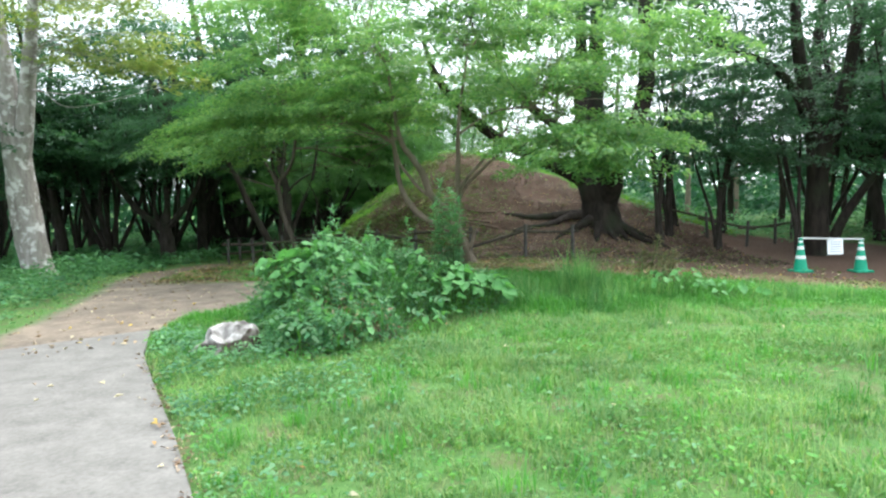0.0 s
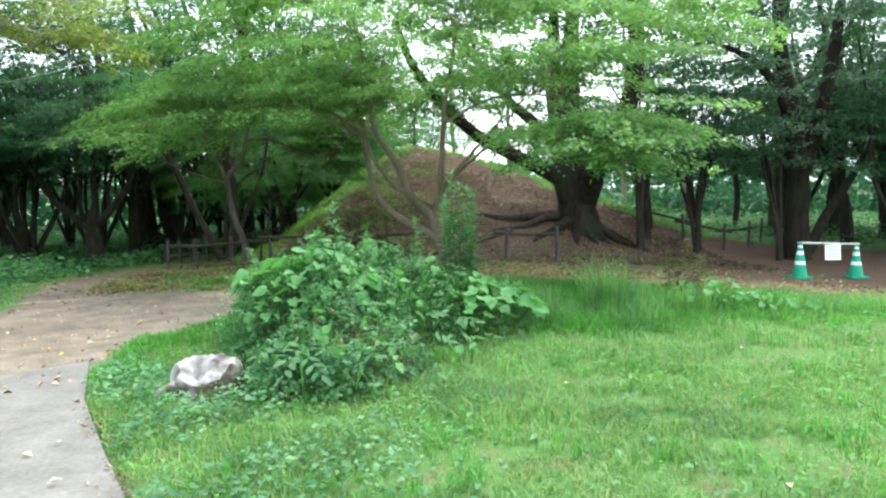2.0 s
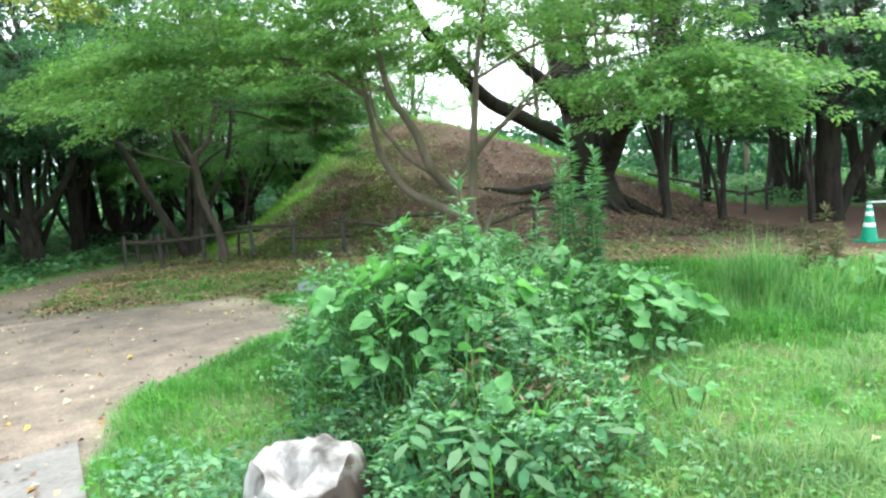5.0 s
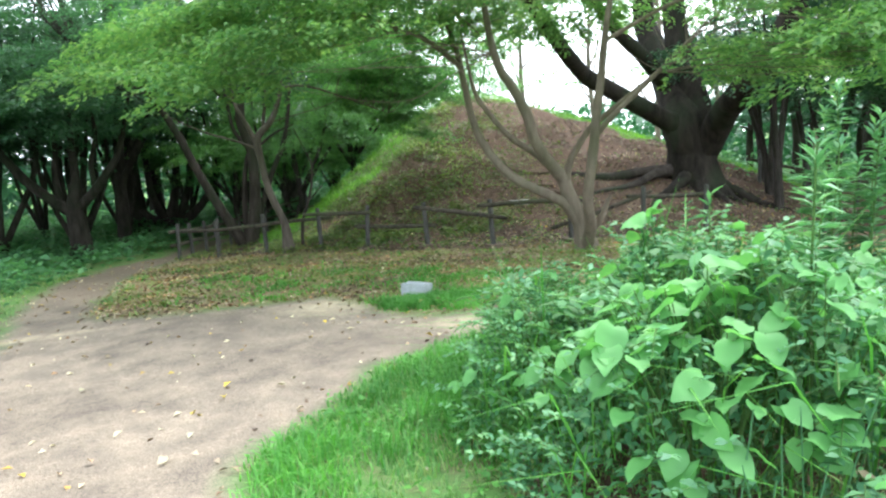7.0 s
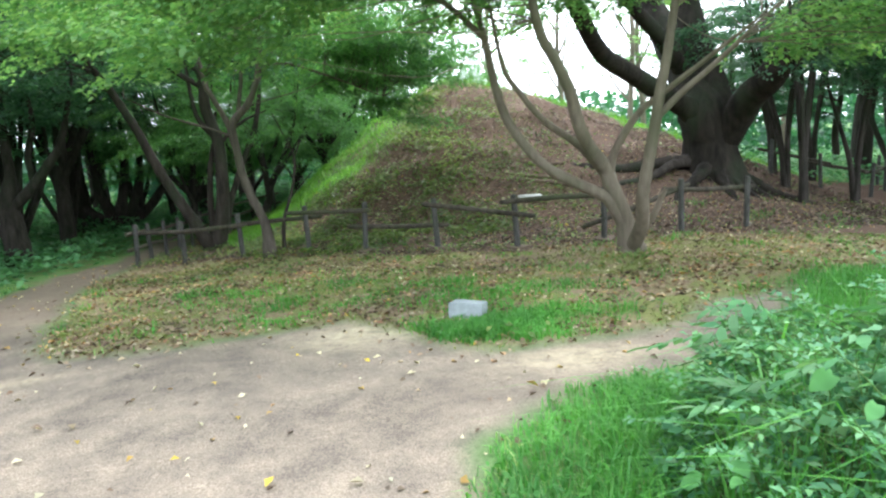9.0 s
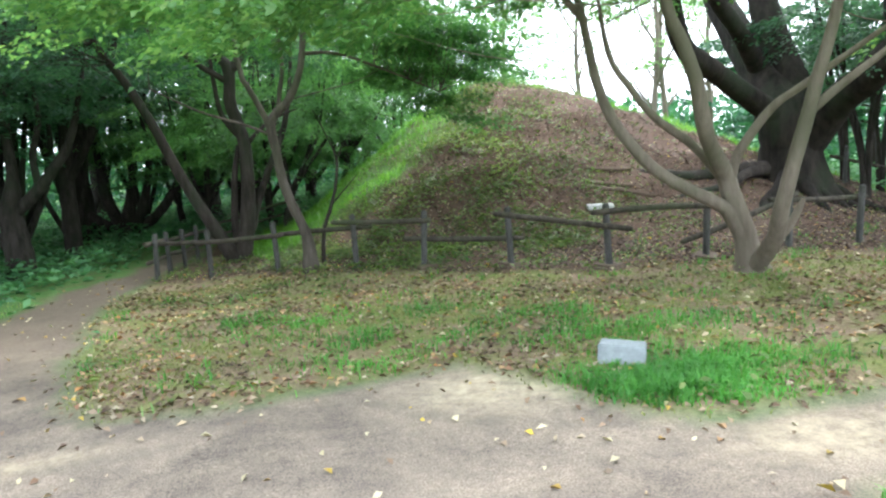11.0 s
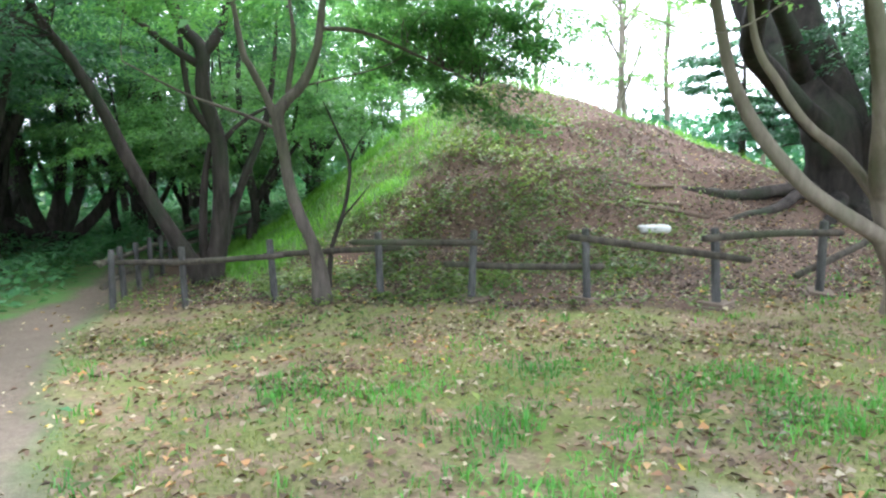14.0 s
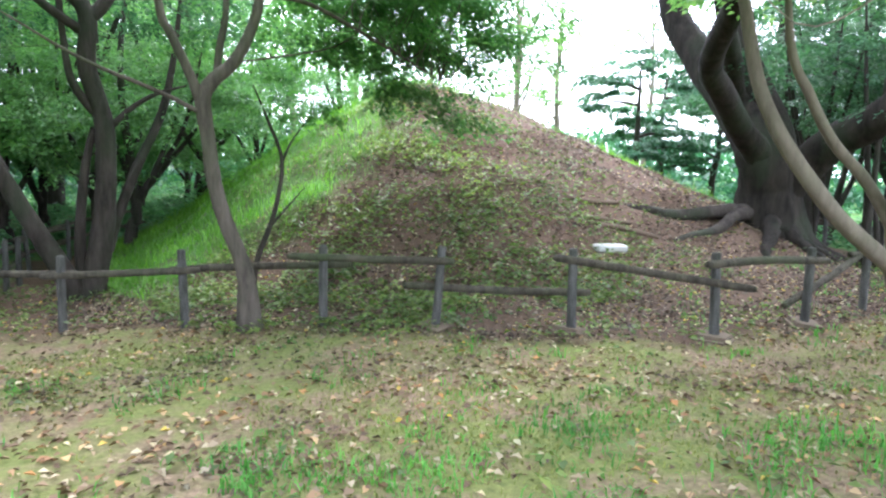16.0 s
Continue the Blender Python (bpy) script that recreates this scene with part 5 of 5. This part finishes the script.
        px, py = math.cos(a) * r, math.sin(a) * r
        top = max(float(bush_top(np.array(x + px), np.array(y + py))), h * 0.7) + rng.uniform(0.0, 0.12)
        p = np.array([px, py, top])
        v, f = tube([p * [0.5, 0.5, 0.4], p * [0.7, 0.7, 0.8], p], [0.004, 0.003, 0.002], 4)
        raw("stalk", v, f, M_stem, root, "", True)
        lf = new("leaf", COMPOUND)
        lf.parent = root
        s = rng.uniform(0.75, 1.2)
        lf.matrix_local = pose(*p, rng.normal(0, 15), rng.uniform(-20, 25), math.degrees(a) + rng.normal(0, 40)) @ Matrix.Diagonal((s, s, s, 1))


for i, (x, y, h, n, sp) in enumerate([(-1.9, 8.3, 0.7, 18, 0.35), (-1.6, 8.9, 0.6, 14, 0.4), (-1.3, 8.3, 0.95, 14, 0.45), (-0.8, 8.4, 0.95, 12, 0.45), (-1.25, 6.55, 0.35, 9, 0.35), (-0.5, 7.0, 0.4, 4, 0.35)]):
    compound_weed(x, y, h, n, 350 + i, sp)


def goldenrod(x, y, h, n_leaf, seed, material=None, label="tall upright weed set densely with narrow green leaves"):
    """A tall upright weed set all round with narrow leaves."""
    rng = np.random.default_rng(seed)
    root = tagged(new("tall_weed"), label, "weed", "tall weeds")
    root.location = at(x, y, 0.02)
    lx, ly = rng.normal(0, 0.05, 2)
    v, f = tube([(0, 0, 0), (lx * 0.3, ly * 0.3, h * 0.5), (lx, ly, h)], [0.008, 0.006, 0.003], 6)
    raw("stem", v, f, M_stem, root, "", True)
    t = rng.uniform(0.25, 1, n_leaf)
    a = np.arange(n_leaf) * 2.4 + rng.normal(0, 0.3, n_leaf)
    c = np.stack([lx * t, ly * t, h * t], 1)
    d = unit(np.stack([np.cos(a), np.sin(a), 0.25 + rng.normal(0, 0.2, n_leaf) + 0.9 * (t > 0.93)], 1))
    n = unit(np.stack([-np.cos(a) * 0.4, -np.sin(a) * 0.4, np.ones(n_leaf)], 1))
    L = (0.165 - 0.08 * t) * rng.uniform(0.8, 1.2, n_leaf)
    v, f = leaf_quads(c, d, n, L, L * 0.24)
    raw("leaf_mass", v, f, material or M_rod, root)


for i, (x, y, h, n) in enumerate([(-1.15, 7.42, 1.42, 110), (0.03, 8.7, 1.66, 180), (0.13, 8.62, 1.5, 160), (-0.08, 8.8, 1.4, 150), (0.16, 8.8, 1.25, 110), (0.1, 8.85, 1.55, 140), (-0.5, 8.3, 1.2, 90), (0.2, 8.7, 1.45, 130), (-0.08, 8.68, 1.35, 110), (-0.9, 8.5, 1.15, 80)]):
    goldenrod(x, y, h, n, 400 + i)


for i, (x, y, h) in enumerate([(3.0, 9.7, 0.85), (2.88, 9.6, 0.7), (3.15, 9.6, 0.6), (3.3, 9.8, 0.65)]):
    goldenrod(x, y, h, 110, 430 + i, M_dry, "withered brown weed with a dried seed head on the bank")


def grass_clump(x, y, h, n, seed, spread=0.25):
    rng = np.random.default_rng(seed)
    r, a = spread * np.sqrt(rng.uniform(0, 1, n)), rng.uniform(0, 6.28, n)
    px, py = x + r * np.cos(a), y + r * np.sin(a)
    p = np.stack([px, py, height(px, py) - 0.01], 1)
    v, f = blades(rng, p, h * rng.uniform(0.5, 1.05, n), rng.uniform(0.008, 0.015, n), 0.85)
    tagged(raw("grass_clump", v, f, M_clump, None, "tall arching clump of coarse green grass"), category="grass clump", group="tall grass clumps")


for i, (x, y, h, n, sp) in enumerate([(1.8, 9.0, 0.85, 200, 0.26), (2.0, 9.05, 0.65, 120, 0.3), (1.95, 9.15, 0.5, 130, 0.35), (1.3, 9.2, 0.45, 130, 0.4), (2.4, 9.1, 0.42, 130, 0.4), (0.9, 9.4, 0.42, 280, 0.35), (2.9, 9.2, 0.45, 260, 0.35), (2.0, 8.6, 0.36, 260, 0.35), (1.1, 8.6, 0.34, 260, 0.35), (4.6, 9.3, 0.36, 240, 0.4), (5.6, 9.5, 0.34, 240, 0.4)]):
    grass_clump(x, y, h, n, 500 + i, sp)


# ---------------------------------------------------------------- lawn, verge, litter
def scatter(rng, n, x0, x1, y0, y1):
    return rng.uniform(x0, x1, n), rng.uniform(y0, y1, n)


def stuff(name, label, v, f, material, category):
    return tagged(raw(name, v, f, material, None, label), category=category, kind="stuff")


def grass_density(x, y):
    dirt, conc, lit, green, sand = masks(x, y)
    near = np.clip(-inside(x, y, DIRT) / 0.12, 0, 1) * np.clip(-inside(x, y, CONCRETE) / 0.1, 0, 1)
    return near * (1 - lit), lit, green


def lawn():
    rng = np.random.default_rng(81)
    xs, ys = [], []
    for n, box in ((150000, (-3.5, 4.5, 1.2, 6.5)), (80000, (-3.5, 8.5, 5.5, 10)), (26000, (4, 14, 2, 12)), (34000, (-12, -2.8, 3, 18))):
        x, y = scatter(rng, n, *box)
        xs.append(x), ys.append(y)
    x, y = np.concatenate(xs), np.concatenate(ys)
    den, lit, green = grass_density(x, y)
    bald = 0.18 + 0.82 * (soft_noise(x, y, 3.3, 4) > 0.4)
    keep = rng.uniform(0, 1, len(x)) < den * bald
    x, y = x[keep], y[keep]
    p = np.stack([x, y, height(x, y) - 0.005], 1)
    h = rng.uniform(0.03, 0.11, len(x)) * (0.45 + 1.1 * soft_noise(x, y, 2.9, 6) * soft_noise(x, y, 1.1, 3) * 1.6)
    v, f = blades(rng, p, h, rng.uniform(0.004, 0.011, len(x)), 1.2)
    stuff("lawn_grass", "short green lawn grass with thin bald patches", v, f, M_lawn, "grass")
    # coarse verge grass
    xs, ys = [], []
    for n, box in ((90000, (-4, 13, 6.5, 12.5)), (26000, (-4.2, -1.6, 5.0, 10.5))):
        x, y = scatter(rng, n, *box)
        xs.append(x), ys.append(y)
    x, y = np.concatenate(xs), np.concatenate(ys)
    den, lit, green = grass_density(x, y)
    tall = np.clip(0.3 + inside(x, y, TALL) / 0.5, 0, 1)
    side = np.clip(1 - np.abs(inside(x, y, DIRT) + 0.3) / 0.5, 0, 1) * (x < -1.5)
    w = np.maximum(tall, side * 0.8)
    keep = rng.uniform(0, 1, len(x)) < den * w
    x, y, w = x[keep], y[keep], w[keep]
    p = np.stack([x, y, height(x, y) - 0.005], 1)
    v, f = blades(rng, p, (rng.uniform(0.05, 0.16, len(x)) + 0.16 * np.clip(soft_noise(x, y, 3.1, 7) - 0.45, 0, 1) * (x > 0.3)) * w * (0.5 + soft_noise(x, y, 4.3, 2)) + 0.03, rng.uniform(0.005, 0.012, len(x)), 1.3)
    stuff("verge_grass", "taller bright green verge grass", v, f, M_verge, "grass")
    # low broad weeds among the grass
    x, y = scatter(rng, 32000, -3.6, 7, 1.5, 10)
    den, lit, green = grass_density(x, y)
    keep = rng.uniform(0, 1, len(x)) < den * (soft_noise(x, y, 2.1, 8) > 0.5)
    x, y = x[keep], y[keep]
    n = len(x)
    c = np.stack([x, y, height(x, y) + rng.uniform(0.01, 0.1, n)], 1)
    a = rng.uniform(0, 6.28, n)
    d = unit(np.stack([np.cos(a), np.sin(a), rng.uniform(-0.1, 0.6, n)], 1))
    nn = unit(np.stack([rng.normal(0, 0.4, n), rng.normal(0, 0.4, n), np.ones(n)], 1))
    L = rng.uniform(0.015, 0.055, n)
    v, f = leaf_quads(c, d, nn, L, L * 0.6)
    stuff("lawn_weeds", "low broad-leaved weeds among the grass", v, f, M_verge, "weeds")


lawn()


def verge_weeds():
    """Knee-low mixed weeds between the lawn, the stump and the bush, and coarse tufts in the lawn."""
    rng = np.random.default_rng(87)
    x, y = scatter(rng, 42000, -3.4, 1.6, 2.6, 7.2)
    den, lit, green = grass_density(x, y)
    w = np.clip(1.25 - (x + 2.6 + 0.3 * (6.5 - y)) / 2.6, 0.05, 1) * np.clip(soft_noise(x, y, 3.8, 5) * 2.4 - 0.6, 0, 1)
    keep = (rng.uniform(0, 1, len(x)) < den * w) & (np.hypot(x + 2.14, y - 6.45) > 0.3)
    x, y, w = x[keep], y[keep], w[keep]
    n = len(x)
    c = np.stack([x, y, height(x, y) + rng.uniform(0.02, 1, n) * (0.05 + 0.13 * w)], 1)
    a = rng.uniform(0, 6.28, n)
    d = unit(np.stack([np.cos(a), np.sin(a), rng.uniform(-0.3, 0.5, n)], 1))
    nn = unit(np.stack([rng.normal(0, 0.45, n), rng.normal(0, 0.45, n), np.ones(n)], 1))
    L = rng.uniform(0.025, 0.065, n)
    v, f = leaf_quads(c, d, nn, L, L * rng.uniform(0.35, 0.7, n))
    stuff("verge_weeds", "mixed low weeds spreading from the bush into the lawn", v, f, M_rod, "weeds")
    k = 420
    tx, ty = scatter(rng, k, -3.2, 8, 2.0, 8.5)
    tx[:14], ty[:14] = rng.normal(-2.4, 0.1, 14), rng.normal(6.3, 0.1, 14)
    m = rng.integers(8, 26, k)
    x, y = np.repeat(tx, m) + rng.normal(0, 0.05, m.sum()), np.repeat(ty, m) + rng.normal(0, 0.05, m.sum())
    h = np.repeat(rng.uniform(0.08, 0.2, k), m) * rng.uniform(0.6, 1.1, m.sum())
    den, lit, green = grass_density(x, y)
    keep = den > 0.6
    p = np.stack([x, y, height(x, y) - 0.005], 1)[keep]
    v, f = blades(rng, p, h[keep], rng.uniform(0.006, 0.013, keep.sum()), 1.3)
    stuff("lawn_tufts", "coarse grass tufts standing out of the lawn", v, f, M_verge, "grass")

    # knee-high weeds on the verge across the path
    x, y = scatter(rng, 34000, -13, -5.0, 7, 17.5)
    den, lit, green = grass_density(x, y)
    w = np.clip((-inside(x, y, DIRT) - 0.15) / 0.5, 0, 1) * np.clip(-inside(x, y, CONCRETE) - 0.4, 0, 1) * np.clip(soft_noise(x, y, 2.2, 5) * 2 - 0.3, 0.1, 1)
    keep = rng.uniform(0, 1, len(x)) < den * w
    x, y = x[keep], y[keep]
    n = len(x)
    c = np.stack([x, y, height(x, y) + rng.uniform(0.02, 0.3, n) * (0.4 + soft_noise(x, y, 1.3, 4))], 1)
    a = rng.uniform(0, 6.28, n)
    d = unit(np.stack([np.cos(a), np.sin(a), rng.uniform(-0.3, 0.6, n)], 1))
    nn = unit(np.stack([rng.normal(0, 0.45, n), rng.normal(0, 0.45, n), np.ones(n)], 1))
    L = rng.uniform(0.05, 0.12, n)
    v, f = leaf_quads(c, d, nn, L, L * rng.uniform(0.35, 0.6, n))
    stuff("roadside_weeds", "dense blue-green weeds on the shaded verge", v, f, M_weed, "weeds")


verge_weeds()


def mound_cover():
    rng = np.random.default_rng(91)
    x, y = scatter(rng, 90000, -6, 9, 16, 27)
    g = mound_green(x, y)
    keep = rng.uniform(0, 1, len(x)) < g
    x, y = x[keep], y[keep]
    p = np.stack([x, y, height(x, y)], 1)
    v, f = blades(rng, p, rng.uniform(0.06, 0.22, len(x)) * (0.4 + 0.9 * soft_noise(x, y, 4.3, 4)), rng.uniform(0.007, 0.013, len(x)), 1.6)
    stuff("mound_grass", "bright grass along the mound's flank and crest", v, f, M_mgrass, "grass")
    # sprouts and moss plants on the bare slope and the leafy flat
    x, y = scatter(rng, 60000, -6.3, 8, 11, 22.5)
    xm, ym = scatter(rng, 60000, -4.5, 2, 16.5, 22.5)
    x, y = np.concatenate([x, xm]), np.concatenate([y, ym])
    den, lit, green = grass_density(x, y)
    patch = np.where(mulched(x, y) > 0.5, 0.06 + 0.62 * np.clip(soft_noise(x, y, 3.4, 2) * 1.8 - 0.35, 0, 1) * np.clip((1.6 - x) / 2.2, 0.16, 1), 0.22 * np.clip(soft_noise(x, y, 2.2, 9) * 4 - 2, 0, 1))
    keep = rng.uniform(0, 1, len(x)) < lit * patch * (0.7 + 0.3 * (x < 1.2))
    x, y = x[keep], y[keep]
    n = len(x)
    c = np.stack([x, y, height(x, y) + rng.uniform(0.01, 0.09, n)], 1)
    a = rng.uniform(0, 6.28, n)
    d = unit(np.stack([np.cos(a), np.sin(a), rng.uniform(-0.2, 0.7, n)], 1))
    nn = unit(np.stack([rng.normal(0, 0.5, n), rng.normal(0, 0.5, n), np.ones(n)], 1))
    L = rng.uniform(0.03, 0.09, n)
    v, f = leaf_quads(c, d, nn, L, L * 0.5)
    stuff("ground_sprouts", "low green sprouts and ivy on the mound's soil", v, f, M_sprout, "ground plants")
    # grass tufts on the leafy flat, with the bright patch round the slab
    x, y = scatter(rng, 110000, -6.2, 6, 11, 17)
    den, lit, green = grass_density(x, y)
    tuft = 0.25 * (soft_noise(x, y, 5.1, 12) > 0.74)
    for px, py, rx, ry in [(-4.62, 14.5, 0.5, 0.3), (-3.7, 12.8, 0.42, 0.3), (-3.6, 13.35, 0.4, 0.25), (-2.95, 13.1, 0.35, 0.22), (-2.0, 13.15, 0.4, 0.3), (-2.9, 14.2, 0.4, 0.25), (-2.2, 13.55, 0.3, 0.25), (-4.0, 14.1, 0.4, 0.2), (-1.3, 12.6, 0.6, 0.35), (-1.95, 12.6, 0.4, 0.4)]:
        tuft = tuft + 0.9 * np.exp(-(((x - px) / rx) ** 2 + ((y - py) / ry) ** 2)) * (soft_noise(x, y, 7.3, 2) > 0.4)
    tuft = tuft + 1.0 * np.exp(-(((x + 1.9) / 0.75) ** 2 + ((y - 11.65) / 0.42) ** 2) ** 2)
    keep = rng.uniform(0, 1, len(x)) < lit * tuft
    xs, ys = rng.normal(-2.0, 0.42, 5500), rng.normal(11.58, 0.24, 5500)
    ks = (inside(xs, ys, DIRT) < -0.03) & (soft_noise(xs, ys, 7, 4) > 0.34) & ~(np.hypot(xs + 2.1, ys - 12.05) < 0.17)
    x, y = np.concatenate([x[keep], xs[ks]]), np.concatenate([y[keep], ys[ks]])
    p = np.stack([x, y, height(x, y) - 0.005], 1)
    v, f = blades(rng, p, rng.uniform(0.03, 0.1, len(x)) * (0.5 + soft_noise(x, y, 6, 3)), rng.uniform(0.005, 0.012, len(x)), 1.4)
    stuff("grass_tufts", "scattered fresh grass tufts on the leafy flat", v, f, M_verge, "grass")


mound_cover()


def moss_grass():
    """Very short grass and moss shoots that roughen the leafy flat."""
    rng = np.random.default_rng(97)
    x, y = scatter(rng, 90000, -6.3, 4.5, 11, 17.8)
    den, lit, green = grass_density(x, y)
    keep = rng.uniform(0, 1, len(x)) < lit * np.clip(soft_noise(x, y, 1.7, 6) * 2.2 - 0.5, 0.05, 1) * (1 - mulched(x, y))
    x, y = x[keep], y[keep]
    p = np.stack([x, y, height(x, y) - 0.003], 1)
    v, f = blades(rng, p, rng.uniform(0.012, 0.04, len(x)), rng.uniform(0.005, 0.011, len(x)), 1.4)
    stuff("moss_shoots", "short yellowish green moss and grass shoots", v, f, M_moss, "moss")


moss_grass()


def litter(name, label, n, box, weight, size, material, seed):
    rng = np.random.default_rng(seed)
    x, y = scatter(rng, n, *box)
    keep = rng.uniform(0, 1, n) < weight(x, y)
    x, y = x[keep], y[keep]
    n = len(x)
    _, conc, *_ = masks(x, y)
    c = np.stack([x, y, np.where(conc > 0.5, 0.03, height(x, y) + 0.006) + rng.uniform(0, 0.015, n)], 1)
    a = rng.uniform(0, 6.28, n)
    d = unit(np.stack([np.cos(a), np.sin(a), rng.normal(0.05, 0.22, n)], 1))
    nn = unit(np.stack([rng.normal(0, 0.35, n), rng.normal(0, 0.35, n), np.ones(n)], 1))
    L = rng.uniform(0.6, 1.3, n) * size
    v, f = leaf_quads(c, d, nn, L, L * rng.uniform(0.4, 0.7, n), 0.3)
    stuff(name, label, v, f, material, "dead leaves")


litter("mound_litter", "dark brown dead leaves strewn over the mound", 70000, (-5.5, 8, 15, 23), lambda x, y: masks(x, y)[2] * mulched(x, y) * np.clip(mound_r(x, y) / 2.6, 0.5, 0.95) * (0.3 + 0.7 * np.clip(soft_noise(x, y, 2.6, 4) * 4 - 1.3, 0, 1)), 0.048, M_mulch, 104)
litter("leaf_litter", "brown dead leaves strewn over the flat soil", 70000, (-6.6, 9, 11, 20), lambda x, y: masks(x, y)[2] * (1 - mulched(x, y)) * (0.16 + 0.5 * np.clip(soft_noise(x, y, 2.4, 3) * 3 - 1.3, 0, 1)), 0.055, M_litter, 101)
litter("fallen_leaves", "pale and yellow fallen leaves on path and grass", 5200, (-8, 8, 1, 20), lambda x, y: 0.1 + 0.5 * masks(x, y)[2] + 0.4 * masks(x, y)[0], 0.06, M_pale, 102)
litter("orange_leaves", "orange and rust fallen leaves scattered over the mossy flat", 5200, (-6.6, 5, 11, 18), lambda x, y: masks(x, y)[2] * (1 - mulched(x, y)) * np.clip(soft_noise(x, y, 1.9, 15) * 2 - 0.4, 0.1, 1), 0.062, M_rust, 105)
litter("pale_leaf_scraps", "small bleached leaf scraps among the mulch at the fence", 12000, (-5.8, 6, 14.8, 22.5), lambda x, y: masks(x, y)[2] * mulched(x, y) * (0.25 + 0.55 * np.exp(-((mound_r(x, y) - 5.4) / 1.3) ** 2)), 0.04, M_pale, 106)
litter("pavement_leaves", "pale dry leaves lying on the concrete path", 260, (-5, 2, -1, 8), lambda x, y: (inside(x, y, CONCRETE) > 0.05) * 0.5, 0.065, M_pale, 108)
litter("edge_debris", "dark soil crumbs and leaf bits along the path edge", 26000, (-3.6, 0.2, 1.2, 6.5), lambda x, y: np.exp(-((inside(x, y, CONCRETE) + 0.02) / 0.07) ** 2) * soft_noise(x, y, 5, 9), 0.03, M_litter, 107)
litter("path_leaves", "brown leaf scraps gathered along the path's edges", 9000, (-8, 4, 2, 16), lambda x, y: np.clip(1 - np.abs(inside(x, y, DIRT)) / 0.4, 0, 1) * 0.6 + np.clip(1 - np.abs(inside(x, y, CONCRETE) + 0.04) / 0.12, 0, 1) * 0.9 + 0.05 * masks(x, y)[0], 0.05, M_litter, 103)


def undergrowth():
    rng = np.random.default_rng(111)
    x, y = scatter(rng, 56000, -26, -7.2, 15, 40)
    x2, y2 = scatter(rng, 20000, 6, 24, 14.5, 34)
    x3, y3 = scatter(rng, 20000, -8, 4, 26, 44)
    x, y = np.concatenate([x, x2, x3]), np.concatenate([y, y2, y3])
    den, lit, green = grass_density(x, y)
    keep = (rng.uniform(0, 1, len(x)) < np.clip(0.2 - inside(x, y, DIRT), 0, 1) * 0.9) & ~((x > 4) & (x < 13) & (y < 19.8))
    x, y = x[keep], y[keep]
    n = len(x)
    z = rng.uniform(0, 0.5, n) * (0.3 + soft_noise(x, y, 0.9, 3))
    c = np.stack([x, y, height(x, y) + z], 1)
    a = rng.uniform(0, 6.28, n)
    d = unit(np.stack([np.cos(a), np.sin(a), rng.uniform(-0.2, 0.7, n)], 1))
    nn = unit(np.stack([rng.normal(0, 0.5, n), rng.normal(0, 0.5, n), np.ones(n)], 1))
    L = rng.uniform(0.08, 0.2, n)
    v, f = leaf_quads(c, d, nn, L, L * 0.5)
    stuff("undergrowth", "dark green undergrowth on the woodland floor", v, f, M_under, "undergrowth")


undergrowth()
